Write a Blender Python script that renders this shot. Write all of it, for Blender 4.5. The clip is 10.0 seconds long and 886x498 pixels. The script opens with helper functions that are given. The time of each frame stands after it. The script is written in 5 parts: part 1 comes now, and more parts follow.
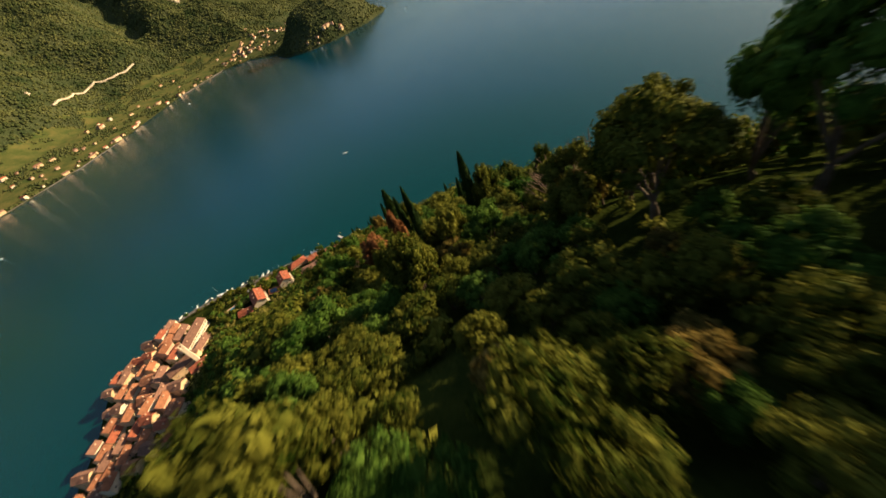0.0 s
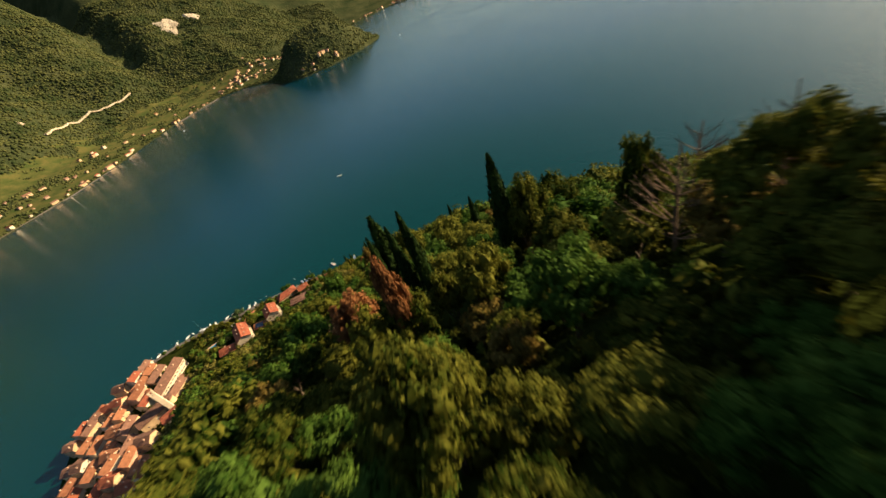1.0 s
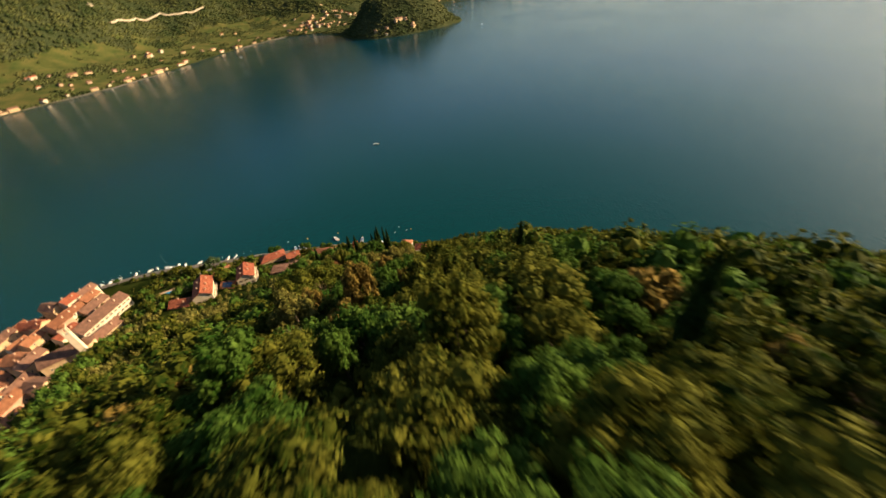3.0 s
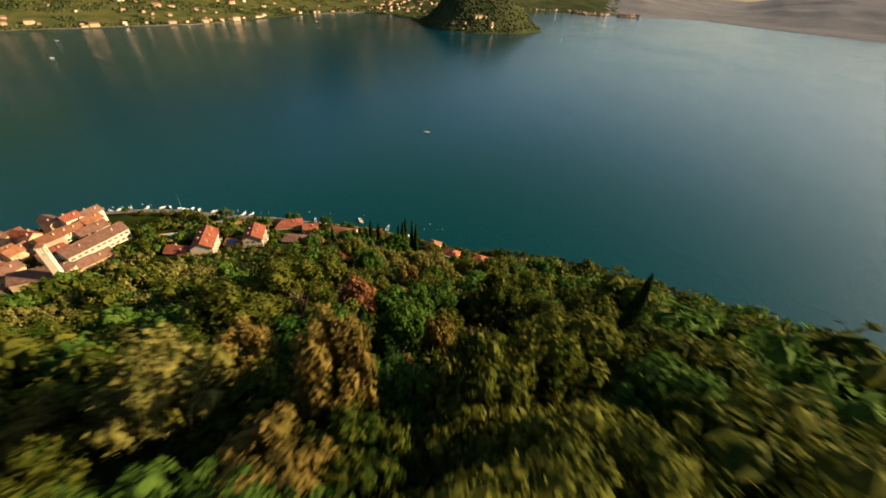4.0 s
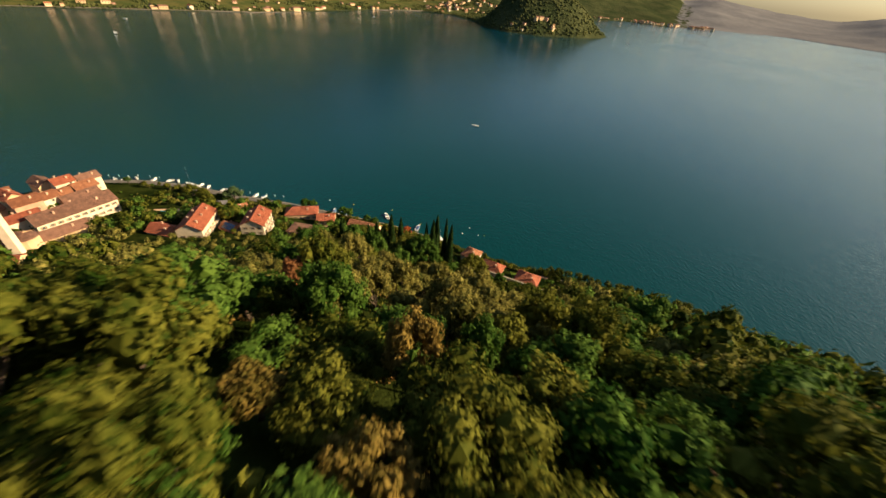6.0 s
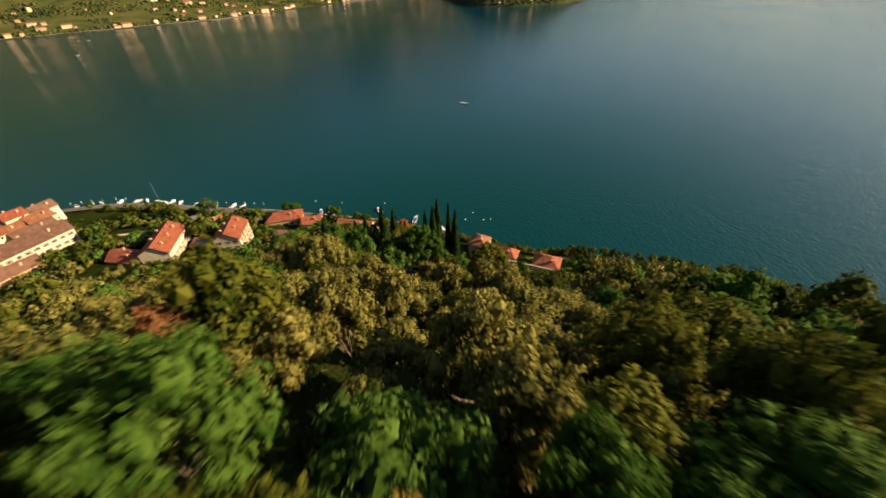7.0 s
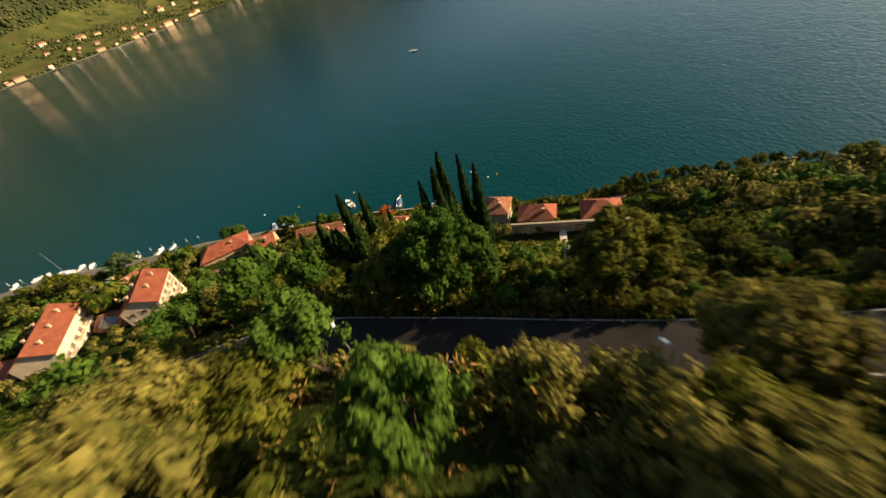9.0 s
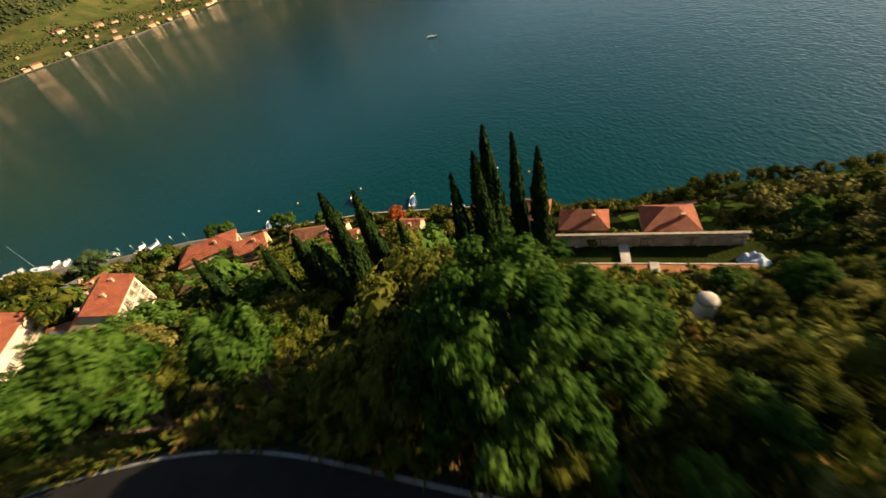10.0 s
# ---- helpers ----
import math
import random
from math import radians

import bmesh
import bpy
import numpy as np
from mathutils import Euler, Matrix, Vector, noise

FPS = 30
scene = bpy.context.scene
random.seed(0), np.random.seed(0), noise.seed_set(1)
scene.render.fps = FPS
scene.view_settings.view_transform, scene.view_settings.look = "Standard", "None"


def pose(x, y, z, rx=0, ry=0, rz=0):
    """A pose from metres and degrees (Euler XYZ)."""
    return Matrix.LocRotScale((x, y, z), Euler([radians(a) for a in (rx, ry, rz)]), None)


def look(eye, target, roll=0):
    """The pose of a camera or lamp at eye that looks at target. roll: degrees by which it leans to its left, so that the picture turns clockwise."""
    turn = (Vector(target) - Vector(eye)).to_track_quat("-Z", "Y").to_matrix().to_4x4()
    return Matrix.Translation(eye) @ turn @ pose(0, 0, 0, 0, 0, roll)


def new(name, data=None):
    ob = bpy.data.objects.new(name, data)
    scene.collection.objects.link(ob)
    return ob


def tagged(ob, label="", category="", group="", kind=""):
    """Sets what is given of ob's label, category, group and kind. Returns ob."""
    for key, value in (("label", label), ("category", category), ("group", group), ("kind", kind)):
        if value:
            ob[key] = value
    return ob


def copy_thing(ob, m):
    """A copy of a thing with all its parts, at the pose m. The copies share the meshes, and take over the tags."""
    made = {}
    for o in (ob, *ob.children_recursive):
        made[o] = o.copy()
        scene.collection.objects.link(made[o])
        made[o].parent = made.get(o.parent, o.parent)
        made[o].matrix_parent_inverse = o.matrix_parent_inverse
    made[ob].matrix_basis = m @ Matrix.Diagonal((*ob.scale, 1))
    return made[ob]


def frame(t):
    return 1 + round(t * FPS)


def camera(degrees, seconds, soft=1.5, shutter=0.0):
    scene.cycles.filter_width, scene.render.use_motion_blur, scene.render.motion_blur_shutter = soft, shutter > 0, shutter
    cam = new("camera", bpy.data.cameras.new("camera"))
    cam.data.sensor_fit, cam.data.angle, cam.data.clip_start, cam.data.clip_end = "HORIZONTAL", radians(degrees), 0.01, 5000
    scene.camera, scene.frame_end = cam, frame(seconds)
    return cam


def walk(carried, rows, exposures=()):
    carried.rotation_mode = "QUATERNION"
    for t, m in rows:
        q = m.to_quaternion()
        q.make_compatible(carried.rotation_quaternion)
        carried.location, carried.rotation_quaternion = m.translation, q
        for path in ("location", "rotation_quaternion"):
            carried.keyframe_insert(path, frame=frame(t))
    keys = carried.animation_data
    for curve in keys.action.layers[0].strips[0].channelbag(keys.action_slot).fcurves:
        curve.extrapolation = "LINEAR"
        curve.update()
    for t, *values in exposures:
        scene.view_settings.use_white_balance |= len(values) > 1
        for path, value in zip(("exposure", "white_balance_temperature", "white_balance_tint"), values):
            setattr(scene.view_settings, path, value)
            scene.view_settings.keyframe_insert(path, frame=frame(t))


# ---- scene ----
from collections import defaultdict

# seconds, eye x y z in metres, yaw, pitch, roll in degrees
PATH = [
    (0, 19.41, -339.14, 200.74, -12.36, -39.92, -23.59),
    (0.5, 21.30, -328.00, 194.49, -13.63, -38.28, -24.28),
    (1, 23.47, -317.36, 188.82, -14.48, -37.06, -23.42),
    (1.5, 25.63, -307.25, 183.52, -14.74, -36.75, -22.03),
    (2, 28.15, -296.63, 177.76, -14.33, -36.67, -19.10),
    (2.7, 31.20, -275.88, 167.21, -12.79, -36.78, -11.56),
    (3.5, 29.50, -250.89, 154.01, -9.89, -36.72, -1.54),
    (4, 30.74, -238.46, 146.45, -7.58, -36.32, 3.57),
    (4.5, 31.90, -227.61, 138.63, -4.94, -35.69, 6.73),
    (5, 32.53, -217.77, 131.36, -2.94, -35.28, 7.92),
    (5.5, 32.76, -207.73, 125.04, -1.86, -35.44, 7.25),
    (7, 32.39, -179.52, 106.02, -0.55, -37.49, -1.74),
    (7.5, 30.99, -169.14, 99.09, -0.94, -38.57, -6.65),
    (8, 29.65, -158.36, 92.34, -1.53, -39.81, -11.00),
    (8.5, 28.47, -147.80, 85.99, -1.81, -41.17, -14.86),
    (9, 27.55, -137.99, 79.64, -1.51, -41.80, -17.16),
    (9.5, 26.74, -128.46, 74.16, -0.67, -42.09, -17.75),
    (10, 26.12, -119.12, 68.54, 0.61, -41.70, -16.78),
]


def aimed(x, y, z, yaw, pitch, roll):
    a, b = radians(yaw), radians(pitch)
    ahead = Vector((-math.sin(a) * math.cos(b), math.cos(a) * math.cos(b), math.sin(b)))
    eye = Vector((x, y, z))
    return look(eye, eye + ahead, roll)


cam = camera(99.99, 10.0, shutter=0.5)
walk(cam, [(t, aimed(*row)) for t, *row in PATH], exposures=[(0, 0.7, 6500, 6), (10, 0.7, 6500, 6)])


# ---- light ----
SUN_AZ, SUN_EL = 90.0, 23.0  # degrees clockwise from +y, and above the horizon
world = bpy.data.worlds.new("world")
scene.world = world
world.use_nodes = True
wn = world.node_tree
sky = wn.nodes.new("ShaderNodeTexSky")
sky.sky_type, sky.sun_disc = "NISHITA", False
sky.sun_elevation, sky.sun_rotation = radians(SUN_EL), radians(SUN_AZ)
sky.altitude, sky.air_density, sky.dust_density, sky.ozone_density = 200, 1.15, 1.7, 1.6
wn.links.new(sky.outputs["Color"], wn.nodes["Background"].inputs["Color"])
wn.nodes["Background"].inputs["Strength"].default_value = 0.082
sun_data = bpy.data.lights.new("sun", "SUN")
sun_data.energy, sun_data.angle, sun_data.color = 7.2, radians(0.6), (1.0, 0.76, 0.47)
sun = new("sun", sun_data)
_a, _e = radians(SUN_AZ), radians(SUN_EL)
sun.matrix_world = look((300 * math.sin(_a), 300 * math.cos(_a), 300 * math.tan(_e)), (0, 0, 0))

rng = np.random.default_rng(7)


# ---- materials ----
def material(name, low, high, rough=0.8, scale=0.5, fine=8.0, bump=0.2, metal=0.0, vary=0.0, translucent=0.0, island=0.0, spec=0.3, axis=None, reach=0.02):
    """Two colours mixed by a coarse and a fine noise, with relief; vary: how far single objects differ; island: how far loose pieces do."""
    m = bpy.data.materials.new(name)
    m.use_nodes = True
    n, l = m.node_tree.nodes, m.node_tree.links
    bsdf = n["Principled BSDF"]
    bsdf.inputs["Roughness"].default_value = rough
    bsdf.inputs["Metallic"].default_value = metal
    bsdf.inputs["Specular IOR Level"].default_value = spec
    co = n.new("ShaderNodeTexCoord")
    a, b = n.new("ShaderNodeTexNoise"), n.new("ShaderNodeTexNoise")
    a.inputs["Scale"].default_value, a.inputs["Detail"].default_value = scale, 4
    b.inputs["Scale"].default_value, b.inputs["Detail"].default_value = fine, 3
    for tex in (a, b):
        l.new(co.outputs["Object"], tex.inputs["Vector"])
    add = n.new("ShaderNodeMath")
    add.operation = "MULTIPLY_ADD"
    add.inputs[1].default_value = 0.55
    l.new(b.outputs["Fac"], add.inputs[0])
    half = n.new("ShaderNodeMath")
    half.operation = "MULTIPLY_ADD"
    half.inputs[1].default_value, half.inputs[2].default_value = 1.5, -0.52
    l.new(a.outputs["Fac"], half.inputs[0])
    l.new(half.outputs[0], add.inputs[2])
    fac = add.outputs[0]
    if vary or island:
        info, geo = n.new("ShaderNodeObjectInfo"), n.new("ShaderNodeNewGeometry")
        for out, amount in ((info.outputs["Random"], vary), (geo.outputs["Random Per Island"], island)):
            if amount:
                s = n.new("ShaderNodeMath")
                s.operation = "MULTIPLY_ADD"
                s.inputs[1].default_value = amount
                l.new(out, s.inputs[0])
                off = n.new("ShaderNodeMath")
                off.operation = "SUBTRACT"
                off.inputs[1].default_value = amount / 2
                l.new(fac, s.inputs[2])
                l.new(s.outputs[0], off.inputs[0])
                fac = off.outputs[0]
    ramp = n.new("ShaderNodeValToRGB")
    ramp.color_ramp.elements[0].position, ramp.color_ramp.elements[0].color = 0.15, (*low, 1)
    ramp.color_ramp.elements[1].position, ramp.color_ramp.elements[1].color = 0.85, (*high, 1)
    l.new(fac, ramp.inputs["Fac"])
    l.new(ramp.outputs["Color"], bsdf.inputs["Base Color"])
    if bump:
        height = b.outputs["Fac"]
        if axis:
            wave = n.new("ShaderNodeTexWave")
            wave.bands_direction = axis[0]
            wave.inputs["Scale"].default_value, wave.inputs["Distortion"].default_value = axis[1], 0.6
            l.new(co.outputs["Object"], wave.inputs["Vector"])
            height = wave.outputs["Fac"]
        bu = n.new("ShaderNodeBump")
        bu.inputs["Strength"].default_value, bu.inputs["Distance"].default_value = bump, reach
        l.new(height, bu.inputs["Height"])
        l.new(bu.outputs["Normal"], bsdf.inputs["Normal"])
    if translucent:
        out = n["Material Output"]
        tr, mix = n.new("ShaderNodeBsdfTranslucent"), n.new("ShaderNodeMixShader")
        l.new(ramp.outputs["Color"], tr.inputs["Color"])
        mix.inputs["Fac"].default_value = translucent
        l.new(bsdf.outputs["BSDF"], mix.inputs[1])
        l.new(tr.outputs["BSDF"], mix.inputs[2])
        l.new(mix.outputs["Shader"], out.inputs["Surface"])
    return m


M = {
    "soil": material("soil", (0.008, 0.014, 0.003), (0.03, 0.038, 0.008), 0.95, 0.12, 2.2, 0.8, spec=0.0, reach=0.3),
    "bark": material("bark", (0.05, 0.035, 0.022), (0.14, 0.1, 0.07), 0.95, 1.5, 14, 0.7),
    "dead_wood": material("dead_wood", (0.09, 0.055, 0.035), (0.22, 0.145, 0.095), 0.95, 1.5, 14, 0.6),
    "oak": material("oak_leaf", (0.014, 0.03, 0.003), (0.135, 0.132, 0.019), 0.7, 0.35, 3, 0, vary=0.45, translucent=0.28, island=0.5, spec=0.03),
    "lush": material("lush_leaf", (0.012, 0.042, 0.004), (0.088, 0.145, 0.023), 0.7, 0.35, 3, 0, vary=0.3, translucent=0.28, island=0.45, spec=0.03),
    "olive": material("olive_leaf", (0.042, 0.05, 0.01), (0.26, 0.22, 0.055), 0.75, 0.45, 3, 0, vary=0.3, translucent=0.26, island=0.5, spec=0.03),
    "dry": material("dry_leaf", (0.07, 0.06, 0.012), (0.25, 0.165, 0.04), 0.7, 0.5, 3, 0, vary=0.4, translucent=0.28, island=0.5, spec=0.03),
    "rust": material("rust_leaf", (0.1, 0.045, 0.018), (0.27, 0.115, 0.045), 0.7, 0.5, 3, 0, vary=0.3, translucent=0.28, island=0.5, spec=0.03),
    "red": material("red_leaf", (0.2, 0.04, 0.015), (0.45, 0.13, 0.04), 0.7, 0.5, 3, 0, translucent=0.35, island=0.5, spec=0.03),
    "cypress": material("cypress_leaf", (0.006, 0.016, 0.004), (0.03, 0.055, 0.012), 0.7, 0.5, 3, 0, vary=0.2, translucent=0.08, island=0.5, spec=0.03),
    "pine": material("pine_leaf", (0.02, 0.045, 0.015), (0.08, 0.11, 0.045), 0.7, 0.5, 3, 0, vary=0.3, translucent=0.12, island=0.5, spec=0.03),
    "far_wood": material("far_wood", (0.022, 0.032, 0.013), (0.06, 0.064, 0.028), 0.95, 0.012, 0.11, 1.0, spec=0.0, reach=6.0),
    "far_crown": material("far_crown", (0.022, 0.034, 0.011), (0.082, 0.085, 0.028), 0.95, 0.012, 0.1, 0, island=0.45, spec=0.05),
    # pale grey base colour stands in for the haze of distance
    "haze_tinted_hill": material("haze_tinted_hill", (0.12, 0.115, 0.12), (0.18, 0.172, 0.172), 1.0, 0.004, 0.03, 0.6, spec=0.0, reach=8.0),
    "tile": material("roof_tile", (0.17, 0.063, 0.03), (0.31, 0.125, 0.06), 0.85, 0.6, 7, 0.8, vary=0.55, axis=("X", 4.5), reach=0.06),
    "tile_red": material("roof_tile_red", (0.2, 0.05, 0.025), (0.33, 0.095, 0.045), 0.8, 0.6, 7, 0.8, vary=0.3, axis=("X", 4.5), reach=0.06),
    "tile_brown": material("roof_tile_brown", (0.12, 0.06, 0.04), (0.23, 0.115, 0.075), 0.88, 0.6, 7, 0.8, vary=0.5, axis=("X", 4.5), reach=0.06),
    "slate": material("roof_slate", (0.09, 0.085, 0.085), (0.2, 0.18, 0.17), 0.8, 0.6, 6, 0.5),
    "plaster": material("plaster", (0.44, 0.29, 0.16), (0.62, 0.44, 0.26), 0.9, 0.35, 5, 0.25, vary=0.6),
    "plaster_white": material("plaster_white", (0.52, 0.42, 0.3), (0.68, 0.57, 0.42), 0.9, 0.35, 5, 0.25, vary=0.3),
    "plaster_pink": material("plaster_pink", (0.4, 0.23, 0.15), (0.57, 0.37, 0.25), 0.9, 0.35, 5, 0.25, vary=0.5),
    "stone": material("stone", (0.26, 0.22, 0.17), (0.46, 0.4, 0.32), 0.9, 0.8, 5, 0.7, reach=0.05),
    "concrete": material("concrete", (0.3, 0.25, 0.2), (0.58, 0.5, 0.42), 0.9, 0.5, 4, 0.5, reach=0.04),
    "paving": material("grey_paving", (0.08, 0.07, 0.06), (0.16, 0.135, 0.11), 0.9, 0.4, 5, 0.3),
    "rusty": material("rust_panel", (0.24, 0.08, 0.025), (0.42, 0.17, 0.06), 0.85, 0.6, 5, 0.4),
    "asphalt": material("asphalt", (0.013, 0.012, 0.012), (0.03, 0.027, 0.025), 0.9, 0.3, 30, 0.3, spec=0.12, reach=0.01),
    "paint": material("road_paint", (0.2, 0.19, 0.18), (0.62, 0.6, 0.56), 0.7, 1.2, 16, 0.1),
    "grass": material("grass", (0.022, 0.045, 0.006), (0.075, 0.105, 0.016), 0.95, 0.3, 4, 0.6, spec=0.0, reach=0.1),
    "blade": material("grass_blade", (0.03, 0.055, 0.008), (0.15, 0.15, 0.025), 0.8, 0.3, 3, 0, translucent=0.15, island=0.6, spec=0.03),
    "dry_blade": material("dry_grass_blade", (0.12, 0.07, 0.02), (0.32, 0.19, 0.06), 0.8, 0.3, 3, 0, translucent=0.15, island=0.6, spec=0.03),
    "meadow": material("meadow", (0.03, 0.052, 0.012), (0.105, 0.09, 0.028), 0.95, 0.03, 0.2, 0.2, spec=0.05),
    "window": material("window_glass", (0.03, 0.035, 0.04), (0.07, 0.075, 0.08), 0.12, 0.5, 3, 0, spec=0.6),
    "shutter": material("shutter", (0.1, 0.055, 0.03), (0.2, 0.12, 0.07), 0.7, 2, 12, 0.3, vary=0.5),
    "steel": material("galvanised_steel", (0.38, 0.38, 0.38), (0.6, 0.6, 0.58), 0.4, 2, 12, 0.05, metal=0.8),
    "solar": material("solar_cell", (0.03, 0.05, 0.1), (0.06, 0.1, 0.18), 0.15, 2, 10, 0, spec=0.7),
    "pool": material("pool_water", (0.04, 0.3, 0.5), (0.08, 0.45, 0.65), 0.05, 0.4, 3, 0.2, spec=0.6),
    "terrace": material("terracotta_paving", (0.42, 0.24, 0.14), (0.6, 0.4, 0.26), 0.85, 0.6, 6, 0.2),
    "hull": material("white_hull", (0.66, 0.64, 0.6), (0.84, 0.82, 0.78), 0.3, 1.2, 6, 0.03, vary=0.2, spec=0.5),
    "canvas": material("blue_canvas", (0.05, 0.09, 0.18), (0.12, 0.19, 0.32), 0.8, 1.5, 9, 0.3, vary=0.5),
    "timber": material("timber", (0.16, 0.1, 0.06), (0.33, 0.23, 0.15), 0.8, 1.5, 14, 0.4),
    "white_sheet": material("white_sheet", (0.62, 0.62, 0.62), (0.84, 0.83, 0.8), 0.6, 1.5, 8, 0.2),
    "blue_sheet": material("blue_sheet", (0.12, 0.18, 0.3), (0.5, 0.55, 0.62), 0.5, 1.0, 5, 0.5, reach=0.1),
    "rock": material("bare_rock", (0.3, 0.24, 0.17), (0.55, 0.45, 0.33), 0.95, 0.03, 0.2, 1.0, reach=3.0),
    "dry_stone": material("dry_stone", (0.2, 0.16, 0.11), (0.4, 0.33, 0.24), 0.95, 1.2, 6, 0.9, reach=0.08),
    "buoy": material("yellow_buoy", (0.6, 0.3, 0.03), (0.8, 0.45, 0.06), 0.5, 2, 8, 0),
}

water_mat = bpy.data.materials.new("lake_water")
water_mat.use_nodes = True
n, l = water_mat.node_tree.nodes, water_mat.node_tree.links
b = n["Principled BSDF"]
b.inputs["IOR"].default_value, b.inputs["Specular IOR Level"].default_value = 1.33, 0.46
co = n.new("ShaderNodeTexCoord")
mapping = n.new("ShaderNodeMapping")
mapping.inputs["Rotation"].default_value = (0, 0, radians(28))
mapping.inputs["Scale"].default_value = (1.0, 0.6, 1.0)
l.new(co.outputs["Object"], mapping.inputs["Vector"])
big, small, patch = (n.new("ShaderNodeTexNoise") for _ in range(3))
for tex, s, d in ((big, 0.16, 3), (small, 0.7, 3), (patch, 0.004, 4)):
    tex.inputs["Scale"].default_value, tex.inputs["Detail"].default_value = s, d
    l.new(mapping.outputs["Vector"], tex.inputs["Vector"])
tone = n.new("ShaderNodeValToRGB")
tone.color_ramp.elements[0].position, tone.color_ramp.elements[0].color = 0.3, (0.0, 0.03, 0.031, 1)
tone.color_ramp.elements[1].position, tone.color_ramp.elements[1].color = 0.7, (0.0, 0.029, 0.048, 1)
# greener at low y, bluer further out; depth only maps the y coordinate
split, depth, both = n.new("ShaderNodeSeparateXYZ"), n.new("ShaderNodeMapRange"), n.new("ShaderNodeMath")
l.new(co.outputs["Object"], split.inputs["Vector"])
l.new(split.outputs["Y"], depth.inputs["Value"])
depth.inputs["From Min"].default_value, depth.inputs["From Max"].default_value = -40, 420
depth.inputs["To Min"].default_value, depth.inputs["To Max"].default_value = -0.3, 0.35
both.operation = "ADD"
l.new(patch.outputs["Fac"], both.inputs[0])
l.new(depth.outputs["Result"], both.inputs[1])
l.new(both.outputs[0], tone.inputs["Fac"])
l.new(tone.outputs["Color"], b.inputs["Base Color"])
# wind-ruffled and calm patches
calm, gloss = n.new("ShaderNodeTexNoise"), n.new("ShaderNodeMapRange")
calm.inputs["Scale"].default_value, calm.inputs["Detail"].default_value, calm.inputs["Distortion"].default_value = 0.0035, 5, 1.6
l.new(mapping.outputs["Vector"], calm.inputs["Vector"])
gloss.inputs["From Min"].default_value, gloss.inputs["From Max"].default_value = 0.35, 0.75
gloss.inputs["To Min"].default_value, gloss.inputs["To Max"].default_value = 0.03, 0.2
l.new(calm.outputs["Fac"], gloss.inputs["Value"])
l.new(gloss.outputs["Result"], b.inputs["Roughness"])
b1, b2 = n.new("ShaderNodeBump"), n.new("ShaderNodeBump")
b1.inputs["Strength"].default_value, b1.inputs["Distance"].default_value = 0.3, 0.55
b2.inputs["Strength"].default_value, b2.inputs["Distance"].default_value = 0.65, 0.4
l.new(big.outputs["Fac"], b1.inputs["Height"])
l.new(small.outputs["Fac"], b2.inputs["Height"])
l.new(b1.outputs["Normal"], b2.inputs["Normal"])
l.new(b2.outputs["Normal"], b.inputs["Normal"])
M["water"] = water_mat


# ---- mesh helpers ----
def mesh_of(name, verts, faces, mat, smooth=False):
    me = bpy.data.meshes.new(name)
    me.from_pydata(verts, [], faces)
    me.materials.append(mat)
    if smooth:
        me.polygons.foreach_set("use_smooth", [True] * len(me.polygons))
    me.update()
    return me


def part(name, bm, mat, parent, label=""):
    """Links a bmesh, or a ready mesh, as one object under a thing or a part."""
    me = bm
    if isinstance(bm, bmesh.types.BMesh):
        me = bpy.data.meshes.new(name)
        bm.to_mesh(me)
        bm.free()
        me.materials.append(mat)
    ob = new(name, me)
    ob.parent = parent
    if label:
        ob["label"] = label
    return ob


def thing(name, m, label, category, group="", kind=""):
    ob = new(name)
    ob.matrix_world = m
    return tagged(ob, label, category, group, kind)


def box(bm, x0, y0, z0, x1, y1, z1, m=None, bevel=0.0):
    r = bmesh.ops.create_cube(bm, size=1.0, matrix=Matrix.Translation(((x0 + x1) / 2, (y0 + y1) / 2, (z0 + z1) / 2)) @ Matrix.Diagonal((x1 - x0, y1 - y0, z1 - z0, 1)))
    if bevel:
        edges = list({e for v in r["verts"] for e in v.link_edges})
        r = {"verts": list({v for f in bmesh.ops.bevel(bm, geom=edges, offset=bevel, segments=1, affect="EDGES")["faces"] for v in f.verts} | {v for v in r["verts"] if v.is_valid})}
    if m is not None:
        bmesh.ops.transform(bm, matrix=m, verts=r["verts"])
    return bm


def tube(bm, points, radii, sides=6):
    rings = []
    for i, (p, r) in enumerate(zip(points, radii)):
        p = Vector(p)
        d = (Vector(points[min(i + 1, len(points) - 1)]) - Vector(points[max(i - 1, 0)])).normalized()
        u = d.orthogonal().normalized()
        w = d.cross(u)
        rings.append([bm.verts.new(p + (u * math.cos(2 * math.pi * k / sides) + w * math.sin(2 * math.pi * k / sides)) * r) for k in range(sides)])
    for a, c in zip(rings, rings[1:]):
        for k in range(sides):
            bm.faces.new((a[k], a[(k + 1) % sides], c[(k + 1) % sides], c[k]))
    bm.faces.new(rings[-1])
    bm.faces.new(rings[0][::-1])
    return bm


